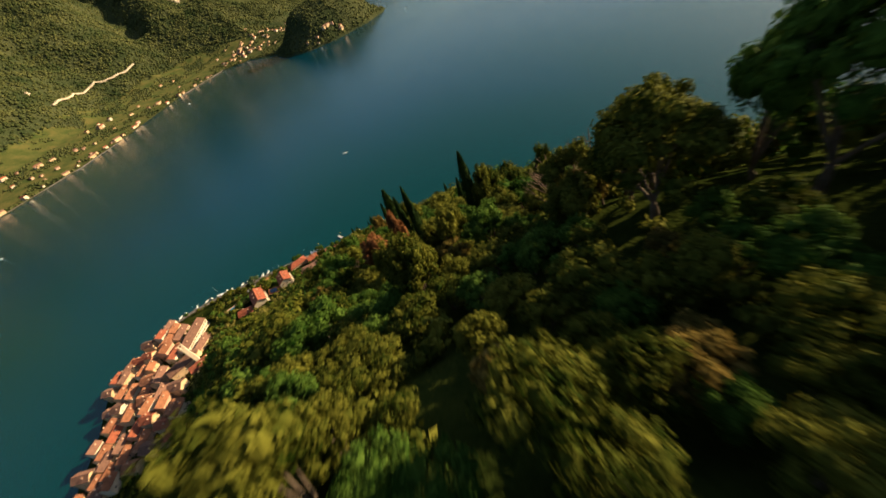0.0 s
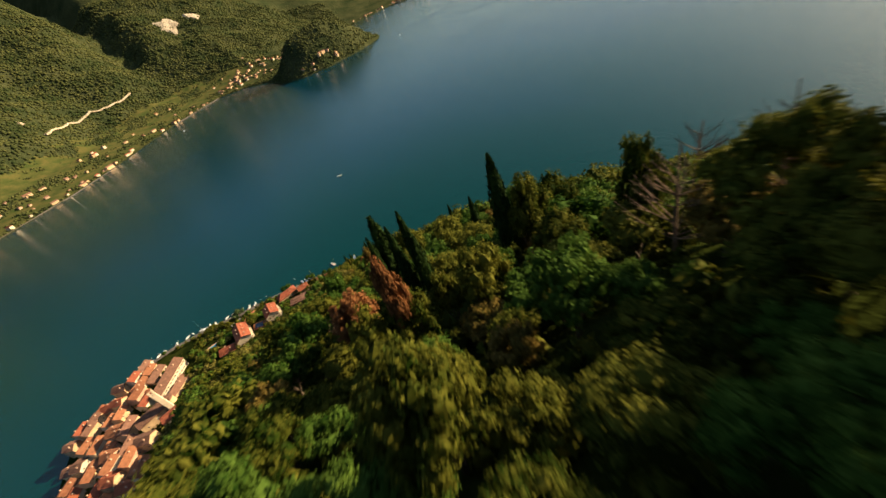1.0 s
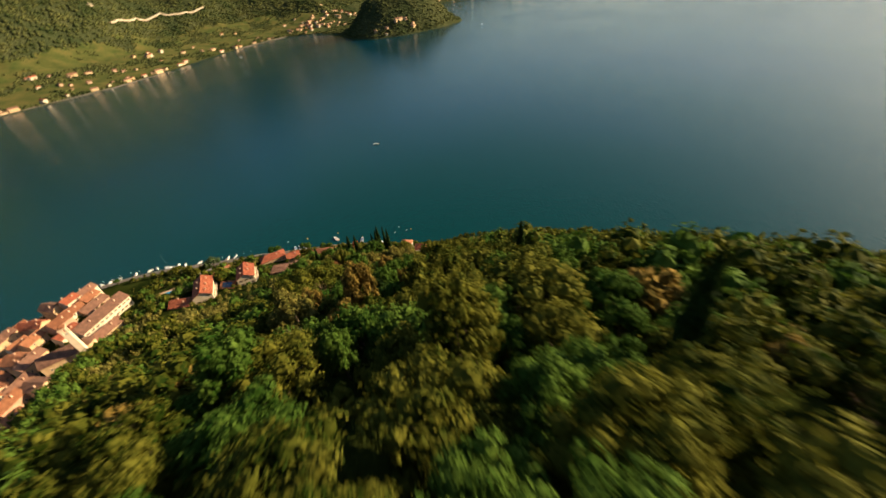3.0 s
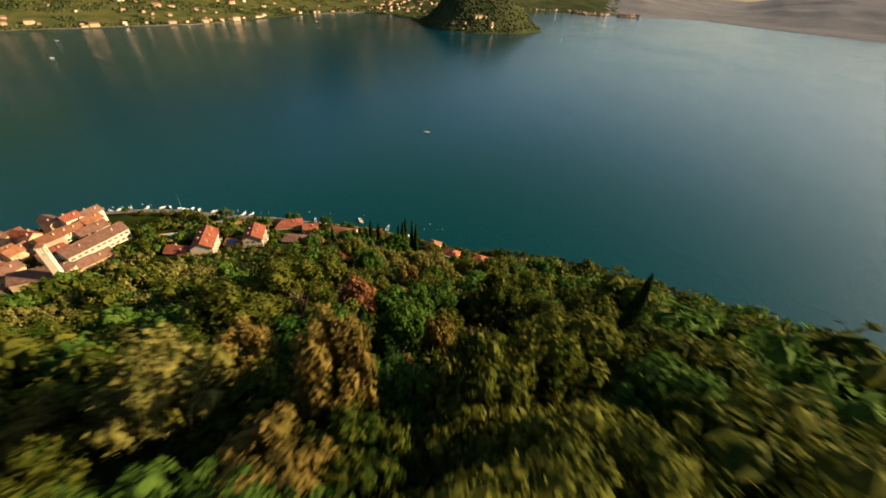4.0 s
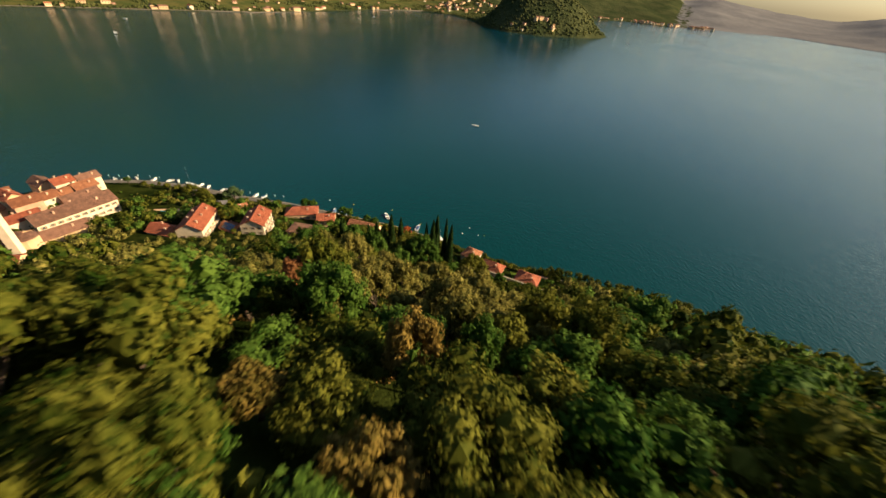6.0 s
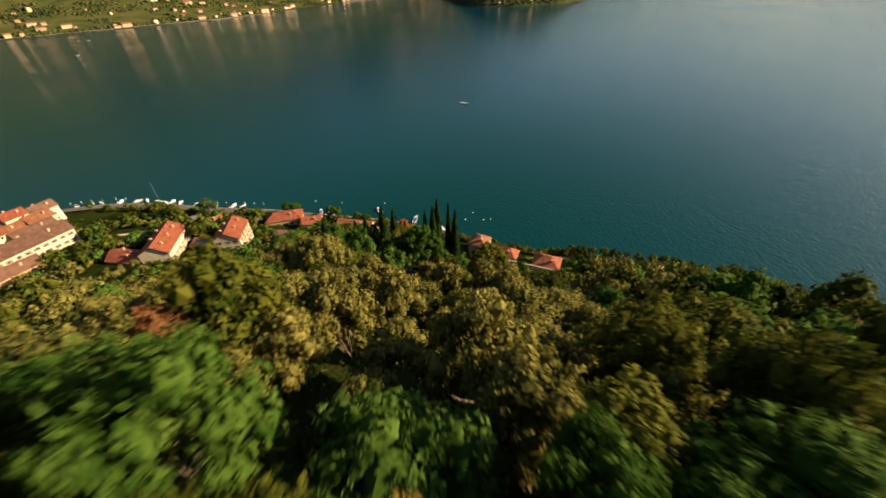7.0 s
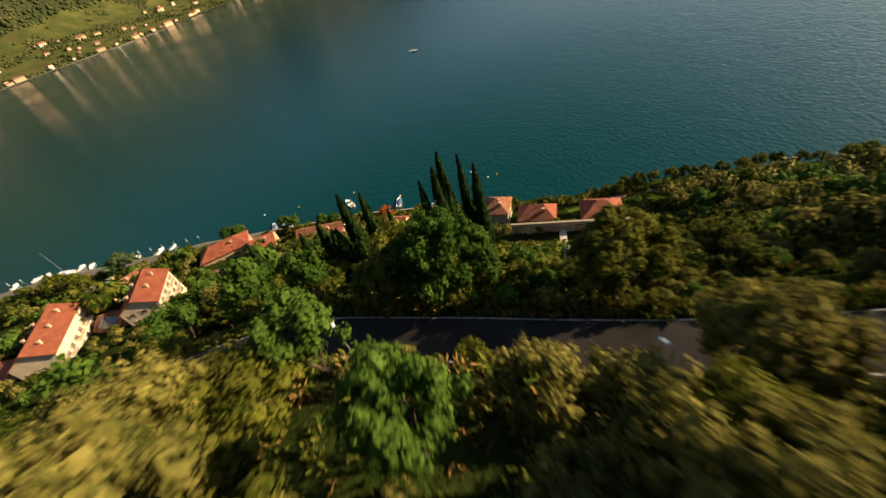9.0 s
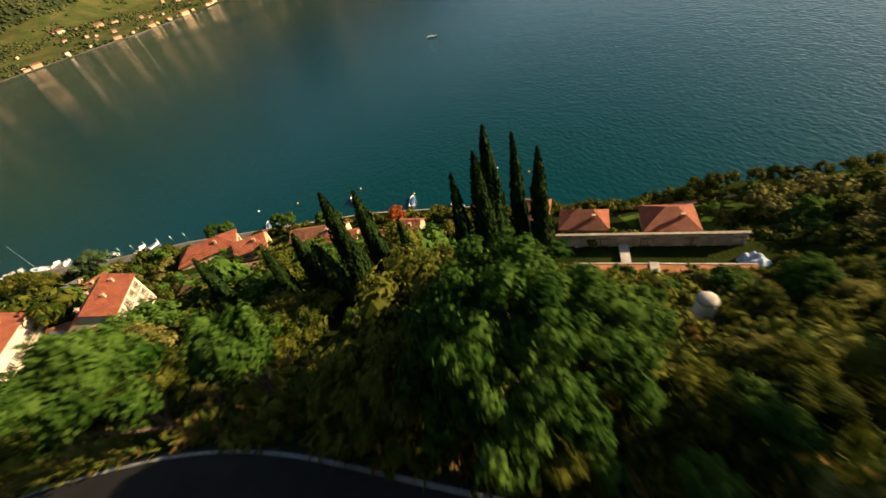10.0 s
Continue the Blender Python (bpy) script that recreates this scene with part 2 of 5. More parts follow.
SHORE = [(-330, -330), (-262, -230), (-232, -140), (-226, -80), (-228, -40), (-206, -14), (-180, 7), (-158, 11), (-128, 10), (-95, 3), (-62, -1), (-27, -9),
         (5, -16), (41, -30), (75, -44), (101, -49), (130, -58), (158, -71), (200, -97), (247, -133), (282, -160), (400, -262), (560, -420)]
STEEP = ((-40, -6), (-3, -3), (0, 0.8), (12, 2.4), (22, 4), (30, 8), (39, 14), (50, 23.5), (62, 34.8), (72, 42.5), (82, 49), (110, 67), (180, 113.5), (235, 149), (290, 180), (420, 256), (900, 420))
GENTLE = ((-40, -6), (-3, -3), (0, 0.9), (10, 2.4), (30, 6.5), (50, 12), (80, 20), (110, 34), (150, 62), (260, 138), (420, 245), (900, 420))
TOWN = ((-40, -6), (-3, -3), (0, 0.9), (10, 2.4), (30, 6.5), (50, 10), (80, 13), (110, 21), (150, 46), (260, 124), (420, 235), (900, 420))


def shore_distance(x, y):
    """Metres inland from the shoreline; negative over the water."""
    x, y = np.asarray(x, float), np.asarray(y, float)
    best, sign = np.full(x.shape, 1e9), np.ones(x.shape)
    for (ax, ay), (bx, by) in zip(SHORE, SHORE[1:]):
        dx, dy = bx - ax, by - ay
        u = np.clip(((x - ax) * dx + (y - ay) * dy) / (dx * dx + dy * dy), 0, 1)
        px, py = x - ax - u * dx, y - ay - u * dy
        d, side = np.hypot(px, py), dx * py - dy * px
        near = d < best - 1e-6
        best, sign = np.where(near, d, best), np.where(near, np.where(side > 0, -1.0, 1.0), sign)
    return best * sign


def land(x, y):
    """Height of the ground."""
    s = shore_distance(x, y)
    a, b_ = (np.clip((np.asarray(x, float) - lo) / wide, 0, 1) for lo, wide in ((-55, 75), (-125, 50)))
    a, b_ = a * a * (3 - 2 * a), b_ * b_ * (3 - 2 * b_)
    steep, gentle, town_ = (np.interp(s, *zip(*p)) for p in (STEEP, GENTLE, TOWN))
    knoll = 7 * np.clip((np.asarray(x, float) - 28) / 20, 0, 1) * np.clip((-300 - np.asarray(y, float)) / 20, 0, 1)
    return a * steep + (1 - a) * (b_ * gentle + (1 - b_) * town_) + knoll


# hollows and level strips cut into the hillside: a line, half width, height at each end, soft edge
BENCHES = [
    ((46, -65.7), (82, -80.7), 4.6, 9.6, 9.6, 2.5),
    ((47, -75.0), (79, -88.4), 4.2, 11.5, 11.6, 2.5),
]
ROAD = [(-32, -122), (-20, -114.5), (-10, -110.8), (-2, -109.6), (8, -110.3), (14, -111.9), (17.2, -113.5), (23.2, -116.4), (27, -118.1), (35.1, -122.2), (44.5, -126.6), (54, -130.2), (66, -134.2), (82, -139.5), (110, -149)]
ROAD_HALF = 2.6


def road_z(x):
    return 50.0 + 0.075 * (x - 16)


def along(line, x, y):
    """Distance from a line of points, and how far along it (0 to 1 a piece)."""
    x, y = np.asarray(x, float), np.asarray(y, float)
    best, where = np.full(x.shape, 1e9), np.zeros(x.shape)
    for i, ((ax, ay), (bx, by)) in enumerate(zip(line, line[1:])):
        dx, dy = bx - ax, by - ay
        u = np.clip(((x - ax) * dx + (y - ay) * dy) / (dx * dx + dy * dy), 0, 1)
        d = np.hypot(x - ax - u * dx, y - ay - u * dy)
        near = d < best
        best, where = np.where(near, d, best), np.where(near, i + u, where)
    return best, where


def ground_z(x, y):
    """The hillside with its road and level strips."""
    x, y = np.asarray(x, float), np.asarray(y, float)
    z = land(x, y)
    inland = shore_distance(x, y) > 8
    z = z + np.where(inland, 0.9 * np.sin(x * 0.11 + 1.3 * np.sin(y * 0.07)) * np.sin(y * 0.09 + 0.6), 0)
    for a, b_, half, za, zb, soft in BENCHES:
        d, u = along([a, b_], x, y)
        w = np.clip((half + soft - d) / soft, 0, 1)
        z = z * (1 - w) + w * (za + (zb - za) * u)
    d, u = along(ROAD, x, y)
    w = np.clip((ROAD_HALF + 3.2 - d) / 2.4, 0, 1)
    w = w * w * (3 - 2 * w)
    return z * (1 - w) + w * (road_z(x) - 0.12)


def gz(x, y):
    return float(ground_z(np.array([x]), np.array([y]))[0])


def sheet(name, xs, ys, zf, mat, keep=None):
    gx, gy = np.meshgrid(xs, ys)
    z = zf(gx, gy)
    verts = np.stack([gx, gy, z], -1).reshape(-1, 3)
    nx, ny = len(xs), len(ys)
    i = (np.arange(ny - 1)[:, None] * nx + np.arange(nx - 1)).ravel()
    faces = np.stack([i, i + 1, i + nx + 1, i + nx], -1)
    if keep is not None:
        ok = keep(gx, gy, z).ravel()
        faces = faces[ok[faces].any(1)]
    return mesh_of(name, verts.tolist(), faces.tolist(), mat, True)


# ---- ground, lake and far shore ----
xs = np.concatenate([np.arange(-700, -260, 20), np.arange(-260, -20, 3.0), np.arange(-20, 90, 1.25), np.arange(90, 300, 3.0), np.arange(300, 760, 20)])
ys = np.concatenate([np.arange(-1100, -400, 20), np.arange(-400, -145, 3.0), np.arange(-145, -55, 1.25), np.arange(-55, 33, 2.5)])
ground = tagged(new("ground", sheet("ground", xs, ys, ground_z, M["soil"])), "steep wooded lakeside slope of dark soil and undergrowth", "ground", kind="structure")
lake = tagged(new("water", sheet("water", np.linspace(-4900, 4900, 80), np.linspace(-2200, 4700, 60), lambda x, y: x * 0.0, M["water"])), "calm deep blue-green lake with fine ripples", "water", kind="structure")

FAR_SHORE = [(-2400, -900), (-1500, 150), (-1150, 480), (-878, 730), (-735, 850), (-560, 1010), (-450, 1190), (-303, 1500), (-120, 1690), (0, 1640), (95, 1440), (125, 1230), (190, 1150), (283, 1125), (420, 1165),
             (520, 1245), (555, 1310), (500, 1420), (380, 1560), (420, 1900), (760, 2290), (1018, 2360), (1140, 2250), (1470, 2215), (1500, 2330), (1900, 2290), (1990, 1850), (2300, 1300), (2900, 700), (4300, -300)]


def far_distance(x, y):
    best, sign = np.full(x.shape, 1e9), np.ones(x.shape)
    for (ax, ay), (bx, by) in zip(FAR_SHORE, FAR_SHORE[1:]):
        dx, dy = bx - ax, by - ay
        u = np.clip(((x - ax) * dx + (y - ay) * dy) / (dx * dx + dy * dy), 0, 1)
        px, py = x - ax - u * dx, y - ay - u * dy
        d, side = np.hypot(px, py), dx * py - dy * px
        near = d < best - 1e-6
        best, sign = np.where(near, d, best), np.where(near, np.where(side > 0, 1.0, -1.0), sign)
    return best * sign


def bumpy(x, y, size, seed):
    """A sum of waves that runs between about -1 and 1."""
    r = np.random.default_rng(seed)
    z = 0
    for k in range(10):
        a, f, ph = r.uniform(0, 6.28), (1.0 + 0.5 * k) / size, r.uniform(0, 6.28)
        z = z + np.sin((x * np.cos(a) + y * np.sin(a)) * f + ph) / (1 + 0.5 * k)
    return z / 3.0


def far_z(x, y):
    s = far_distance(x, y)
    az = np.degrees(np.arctan2(x - 25, y + 260))
    rise = np.interp(s, (-60, -10, 0, 30, 120, 250, 330, 450, 900, 1600, 3000), (-12, -5, 1.2, 4, 14, 36, 66, 160, 440, 760, 1000))
    # the slope is highest over the near shore and falls away to low hills at the far end
    # heights per bearing are set to fit the skyline in the camera's view
    tall = np.interp(az, (-60, -22, -12, -4, 4, 12, 19, 22, 25, 26.2, 28, 29.5, 32, 35, 38, 40, 41.5, 43, 47, 60), (1.2, 1.2, 1.1, 1.0, 0.9, 0.6, 0.34, 0.24, 0.2, 0.14, 0.18, 0.185, 0.15, 0.105, 0.08, 0.075, 0.1, 0.135, 0.18, 0.2))
    z = np.where(rise > 0, rise * np.where(s > 60, tall, 1.0), rise)
    rough = np.clip((s - 240) / 300, 0, 1)
    z = z + rough * tall * 62 * bumpy(x, y, 120, 3)
    z = z + np.clip((s - 200) / 160, 0, 1) * (9 * bumpy(x, y, 38, 13) + 4 * bumpy(x, y, 17, 14)) * np.where(az < 20, 1.0, 0.3)
    # a side valley
    v = np.exp(-((az + 8.6 + 0.004 * (s - 300)) / 2.2) ** 2) * np.clip((s - 220) / 350, 0, 1)
    z = z * (1 - 0.3 * v)
    # the wooded hill on the headland
    hill = (112 + 12 * bumpy(x, y, 40, 5)) * np.exp(-np.abs(((x - 320) * 0.95 + (y - 1300) * 0.25) / 185) ** 2.4 - ((y - 1320 - 0.15 * (x - 330)) / 125) ** 2)
    w = np.clip(s / 75, 0, 1) ** 0.8
    head = (x > 40) & (x < 640) & (y < 1640)
    z = np.where(head, np.where(s > 0, np.minimum(z, 10) + hill * w, z), z)
    return z


far_near = sheet("far_near", np.arange(-1600, 700, 14.0), np.arange(150, 2300, 14.0), far_z, M["far_wood"], lambda x, y, z: z > -6)
far_ground = tagged(new("ground", far_near), "wooded mountain shore across the lake", "hillside", kind="structure")


def rest_z(x, y):
    z = far_z(x, y)
    inside = (x > -1580) & (x < 660) & (y > 190) & (y < 2260)
    return np.where(inside, -30.0, z)


def bearing(x, y):
    return np.degrees(np.arctan2(x - 25, y + 260))


tagged(new("ground", sheet("far_rest", np.arange(-4200, 2005, 40.0), np.arange(-900, 4600, 40.0), rest_z, M["far_wood"], lambda x, y, z: (z > -6) & (bearing(x, y) < 26.5))), "high wooded mountains behind the far shore", "mountains", kind="structure")
# hills past this bearing carry the haze in their base colour
tagged(new("backdrop", sheet("backdrop", np.arange(880, 4400, 45.0), np.arange(-900, 4600, 45.0), rest_z, M["haze_tinted_hill"], lambda x, y, z: (z > -6) & (bearing(x, y) > 26.5))), "hills along the far end of the lake, haze put into their grey colour", "hills", kind="structure")


# ---- trees ----
ICO_V = np.array([(0, 0, 1)] + [(0.894 * math.cos(k * 1.2566), 0.894 * math.sin(k * 1.2566), 0.447) for k in range(5)] + [(0.894 * math.cos(k * 1.2566 + 0.6283), 0.894 * math.sin(k * 1.2566 + 0.6283), -0.447) for k in range(5)] + [(0, 0, -1)])
ICO_F = np.array([(0, 1 + k, 1 + (k + 1) % 5) for k in range(5)] + [(1 + k, 6 + k, 1 + (k + 1) % 5) for k in range(5)] + [(1 + (k + 1) % 5, 6 + k, 6 + (k + 1) % 5) for k in range(5)] + [(6 + k, 11, 6 + (k + 1) % 5) for k in range(5)])


def unit(v):
    return v / np.maximum(np.linalg.norm(v, axis=-1, keepdims=True), 1e-9)


def leaf_sprays(r, at, normal, size, long=1.5, lean=None):
    """Folded, pointed leaf sprays: four corners each."""
    count = len(at)
    tangent = unit(np.cross(normal, r.normal(size=(count, 3)))) if lean is None else unit(lean - (lean * normal).sum(1, keepdims=True) * normal)
    side = np.cross(normal, tangent)
    s = size[:, None]
    corners = np.stack([at + tangent * s * 0.5 * long, at + side * s * 0.42 - normal * s * 0.12, at - tangent * s * 0.5 * long, at - side * s * 0.42 - normal * s * 0.12], 1)
    i = np.arange(count)[:, None] * 4
    return corners.reshape(-1, 3), np.concatenate([i + (0, 1, 2), i + (0, 2, 3)]).reshape(-1, 3)


def crown_shape(r, radius, low, high, clumps):
    """Where the clumps of a round crown sit, and how big they are."""
    d = unit(r.normal(size=(clumps, 3)))
    d[:, 2] = np.abs(d[:, 2]) * 1.1 - 0.35
    reach = r.uniform(0.45, 0.86, (clumps, 1))
    mid, half = (low + high) / 2, (high - low) / 2
    c = d * reach * (radius, radius, half * 1.05) + (0, 0, mid)
    return c, radius * r.uniform(0.72, 1.2, clumps) * 1.5 / math.sqrt(clumps)


def crown_arrays(seed, radius, low, high, clumps, count, leaf, core=True, droop=0.0):
    r = np.random.default_rng(seed)
    c, rc = crown_shape(r, radius, low, high, clumps)
    w = rc**2 / (rc**2).sum()
    k = r.choice(clumps, count, p=w)
    d = unit(r.normal(size=(count, 3)) + (0, 0, 0.3))
    tufts = unit(r.normal(size=(clumps, 14, 3)) + (0, 0, 0.2))
    near = np.argmax(np.einsum("nj,nkj->nk", d, tufts[k]), 1)
    bud = tufts[k, near]
    # leaves gather round the tips of twigs, so that each clump is lumpy
    way = unit(d + bud * 0.7)
    at = c[k] + way * (rc[k] * r.uniform(0.72, 1.08, count) * (0.75 + 0.3 * (d * bud).sum(1)))[:, None]
    nrm = unit(way * 0.95 + r.normal(size=(count, 3)) * 0.36 + (0, 0, 0.1))
    v, f = leaf_sprays(r, at, nrm, leaf * r.uniform(0.65, 1.35, count))
    vs, fs = [v], [f]
    if core:
        for ci, ri in zip(c, rc):
            n0 = sum(len(a) for a in vs)
            vs.append(ci + ICO_V * (ri * r.uniform(0.5, 0.78, (12, 1))))
            fs.append(ICO_F + n0)
    return np.concatenate(vs), np.concatenate(fs), c


def trunk_mesh(name, centres, low, thick, seed, mat, lean=0.3):
    r = random.Random(seed)
    bm = bmesh.new()
    fork = (r.uniform(-lean, lean), r.uniform(-lean, lean), low * 0.9)
    tube(bm, [(0, 0, -0.8), (fork[0] * 0.4, fork[1] * 0.4, low * 0.45), fork], [thick * 1.25, thick, thick * 0.75], 7)
    for cx, cy, cz in centres[:6]:
        mid = ((fork[0] + cx) / 2 + r.uniform(-0.2, 0.2), (fork[1] + cy) / 2 + r.uniform(-0.2, 0.2), (fork[2] + cz) / 2 - 0.2)
        tube(bm, [fork, mid, (cx, cy, cz)], [thick * 0.5, thick * 0.32, thick * 0.12], 4)
    me = bpy.data.meshes.new(name)
    bm.to_mesh(me)
    bm.free()
    me.materials.append(mat)
    return me


def round_tree(name, label, leaf_mat, seed, radius, low, high, clumps, count, leaf, category="tree", group=""):
    v, f, c = crown_arrays(seed, radius, low, high, clumps, count, leaf)
    root = thing(name, pose(0, 0, -500), label, category, group)
    part("trunk", trunk_mesh("trunk", c, low, 0.05 * radius + 0.07, seed, M["bark"]), None, root)
    part("crown", mesh_of("crown", v.tolist(), f.tolist(), M[leaf_mat]), None, root)
    return root


def cypress_arrays(seed, height, radius, count, leaf):
    r = np.random.default_rng(seed)
    u = r.uniform(0, 1, count) ** 0.8
    prof = np.interp(u, (0, 0.06, 0.25, 0.55, 0.8, 0.93, 1), (0.35, 0.75, 1, 0.85, 0.52, 0.26, 0.05))
    a = r.uniform(0, 2 * np.pi, count)
    lump = 1 + 0.16 * np.sin(3 * a + 9 * u + seed) + 0.12 * np.sin(7 * a - 17 * u)
    out = np.stack([np.cos(a), np.sin(a), 0 * a], 1)
    at = out * (radius * prof * lump * r.uniform(0.85, 1.1, count))[:, None]
    at[:, 2] = 0.5 + u * (height - 0.5)
    nrm = unit(out + r.normal(size=(count, 3)) * 0.35)
    v, f = leaf_sprays(r, at, nrm, leaf * r.uniform(0.6, 1.3, count), 2.1, np.tile((0, 0, 1.0), (count, 1)) + out * 0.25 + r.normal(size=(count, 3)) * 0.15)
    hs = np.linspace(0, 1, 12)
    p2 = np.interp(hs, (0, 0.06, 0.25, 0.55, 0.8, 0.93, 1), (0.3, 0.68, 0.9, 0.76, 0.45, 0.2, 0.02)) * radius
    ring = np.array([[(p * math.cos(t), p * math.sin(t), 0.4 + h * (height - 0.7)) for t in np.arange(8) * math.pi / 4] for h, p in zip(hs, p2)]).reshape(-1, 3)
    q = np.array([(i * 8 + k, i * 8 + (k + 1) % 8, i * 8 + 8 + (k + 1) % 8) for i in range(11) for k in range(8)] + [(i * 8 + k, i * 8 + 8 + (k + 1) % 8, i * 8 + 8 + k) for i in range(11) for k in range(8)])
    return np.concatenate([v, ring]), np.concatenate([f, q + len(v)])


def cypress(seed, height, radius, count, leaf, label="tall dark green columnar cypress on the slope"):
    v, f = cypress_arrays(seed, height, radius, count, leaf)
    root = thing("cypress_tree", pose(0, 0, -500), label, "tree", "cypresses")
    bm = tube(bmesh.new(), [(0, 0, -1), (0, 0, 1.2)], [0.24, 0.16], 7)
    part("trunk", bm, M["bark"], root)
    part("crown", mesh_of("crown", v.tolist(), f.tolist(), M["cypress"]), None, root)
    return root


def bare_tree(seed, height, label):
    r = random.Random(seed)
    bm = bmesh.new()
    tube(bm, [(0, 0, -0.6), (0.15, 0.1, height * 0.45), (0.3, -0.1, height)], [0.15, 0.09, 0.02], 6)
    for k in range(26):
        z = height * r.uniform(0.25, 0.92)
        a, ln = r.uniform(0, 6.28), (1.15 - z / height) * height * 0.42
        d = (math.cos(a), math.sin(a))
        mid = (0.2 + d[0] * ln * 0.5, d[1] * ln * 0.5, z + ln * 0.4)
        end = (0.2 + d[0] * ln, d[1] * ln, z + ln * 0.95)
        tube(bm, [(0.2, 0, z), mid, end], [0.04, 0.026, 0.01], 4)
        for j in range(2):
            b2 = a + r.uniform(-0.9, 0.9)
            tube(bm, [mid, (mid[0] + math.cos(b2) * ln * 0.4, mid[1] + math.sin(b2) * ln * 0.4, mid[2] + ln * 0.35)], [0.02, 0.008], 3)
    root = thing("bare_tree", pose(0, 0, -500), label, "tree", "bare trees")
    part("trunk", bm, M["dead_wood"], root)
    return root


KINDS = {
    "oak": ("oak_tree", "dark green broadleaf tree in the hillside wood", "oak", 3.6, 0.8, 8.4, 24),
    "lush": ("leafy_tree", "fresh green broadleaf tree with a dense crown", "lush", 3.4, 0.7, 8.2, 22),
    "olive": ("olive_tree", "olive tree with a clumpy grey-gold crown", "olive", 3.0, 0.6, 6.0, 30),
    "dry": ("dry_tree", "small tree with yellow-brown drying leaves", "dry", 2.5, 1.2, 6.6, 18),
    "rust": ("withered_tree", "withered tree with rust-red leaves", "rust", 2.5, 1.1, 6.2, 18),
}
NEAR, MID, FARTREE = {}, {}, {}
for kind, (nm, lab, mat, rad, lo, hi, cl) in KINDS.items():
    variants = 3 if kind in ("oak", "olive") else 2
    fine = 0.8 if kind == "olive" else 1.0
    NEAR[kind] = [round_tree(nm, lab, mat, 11 + 7 * v + len(kind), rad * (1 + 0.12 * v), lo, hi * (1 + 0.08 * v), cl + 2 * v + 8, 4200, 0.225 * fine, group=nm.replace("_", " ") + "s") for v in range(variants)]
    MID[kind] = [round_tree(nm, lab, mat, 91 + 7 * v + len(kind), rad * (1 + 0.12 * v), lo, hi * (1 + 0.08 * v), cl // 2 + 8, 2600, 0.28 * fine, group=nm.replace("_", " ") + "s") for v in range(variants)]
    FARTREE[kind] = [crown_arrays(51 + 5 * v + len(kind), rad * (1 + 0.1 * v), lo, hi, 9, 250, 0.68 * fine)[:2] for v in range(3)] + [crown_arrays(51 + 5 * v + len(kind), rad * (1 + 0.1 * v), lo, hi, 6, 84, 1.15 * fine)[:2] for v in range(2)]
TALL = [round_tree("oak_tree", "tall dark green tree of the hillside wood", "oak", 61, 5.0, 2.6, 14.5, 60, 9000, 0.26, group="oak trees"), round_tree("oak_tree", "tall dark green tree of the hillside wood", "oak", 62, 5.6, 2.2, 14.0, 70, 9000, 0.26, group="oak trees"), round_tree("leafy_tree", "tall fresh green tree of the hillside wood", "lush", 63, 4.6, 2.4, 14.0, 54, 8500, 0.26, group="leafy trees")]
CYP = [cypress(3, 14.0, 1.15, 2600, 0.3), cypress(8, 13.0, 1.0, 2600, 0.3)]
BARE = [bare_tree(5, 8.5, "bare dead tree with thin pale branches"), bare_tree(9, 7.0, "bare dead tree with thin pale branches")]


def plant(proto, x, y, scale=1.0, turn=None, up=0.0, tilt=0.0, tall=None):
    m = pose(x, y, gz(x, y) + up, tilt, 0, rng.uniform(0, 360) if turn is None else turn)
    ob = copy_thing(proto, m)
    ob.scale = (scale, scale, tall or scale)
    return ob


# places where no tree grows by chance: x, y, radius
CLEAR = [(-82, -52, 13.5), (-57.5, -45, 10), (-67.5, -45, 7), (-79, -25, 8), (-94.5, -58, 8), (-92, -18, 6.5), (-45, -18, 13), (-31, -41, 14), (-6, -28, 13), (17, -36, 8), (50, -46, 8), (60, -54, 9), (77, -61, 10), (-111, -35, 9), (-20, -42, 9),
         (-140, -48, 17), (-137, -80, 12), (-122, -90, 9), (-98, -77, 8), (-120, -85, 8), (66, -78, 9), (54, -72, 8.5), (78, -83, 8.5), (45, -103.4, 3.2), (41.5, -106.5, 3.0), (60, -73, 9), (72, -78, 9), (48, -68, 7), (84, -82, 6)]


def free(x, y, margin=0.0):
    if any((x - a) ** 2 + (y - b_) ** 2 < (c + margin) ** 2 for a, b_, c in CLEAR):
        return False
    return float(along(ROAD, x, y)[0]) > ROAD_HALF + 0.9 + margin


def kind_at(x, y, r):
    """The mix of trees changes down the slope: oak wood above, olive groves below."""
    grove = -172 < y < -118 and -75 < x < 75 or (x < -20 and -118 < y < -60) or (x > 62 and y > -125)
    if grove:
        return r.choice(["olive"] * 9 + ["oak", "lush"])
    if y < -172:
        return r.choice(["oak"] * 9 + ["lush"] * 5 + ["dry"])
    return r.choice(["oak"] * 4 + ["lush"] * 4 + ["olive"] * 2)


pick = random.Random(21)
HERO = []  # trees set one by one: x, y, clear radius
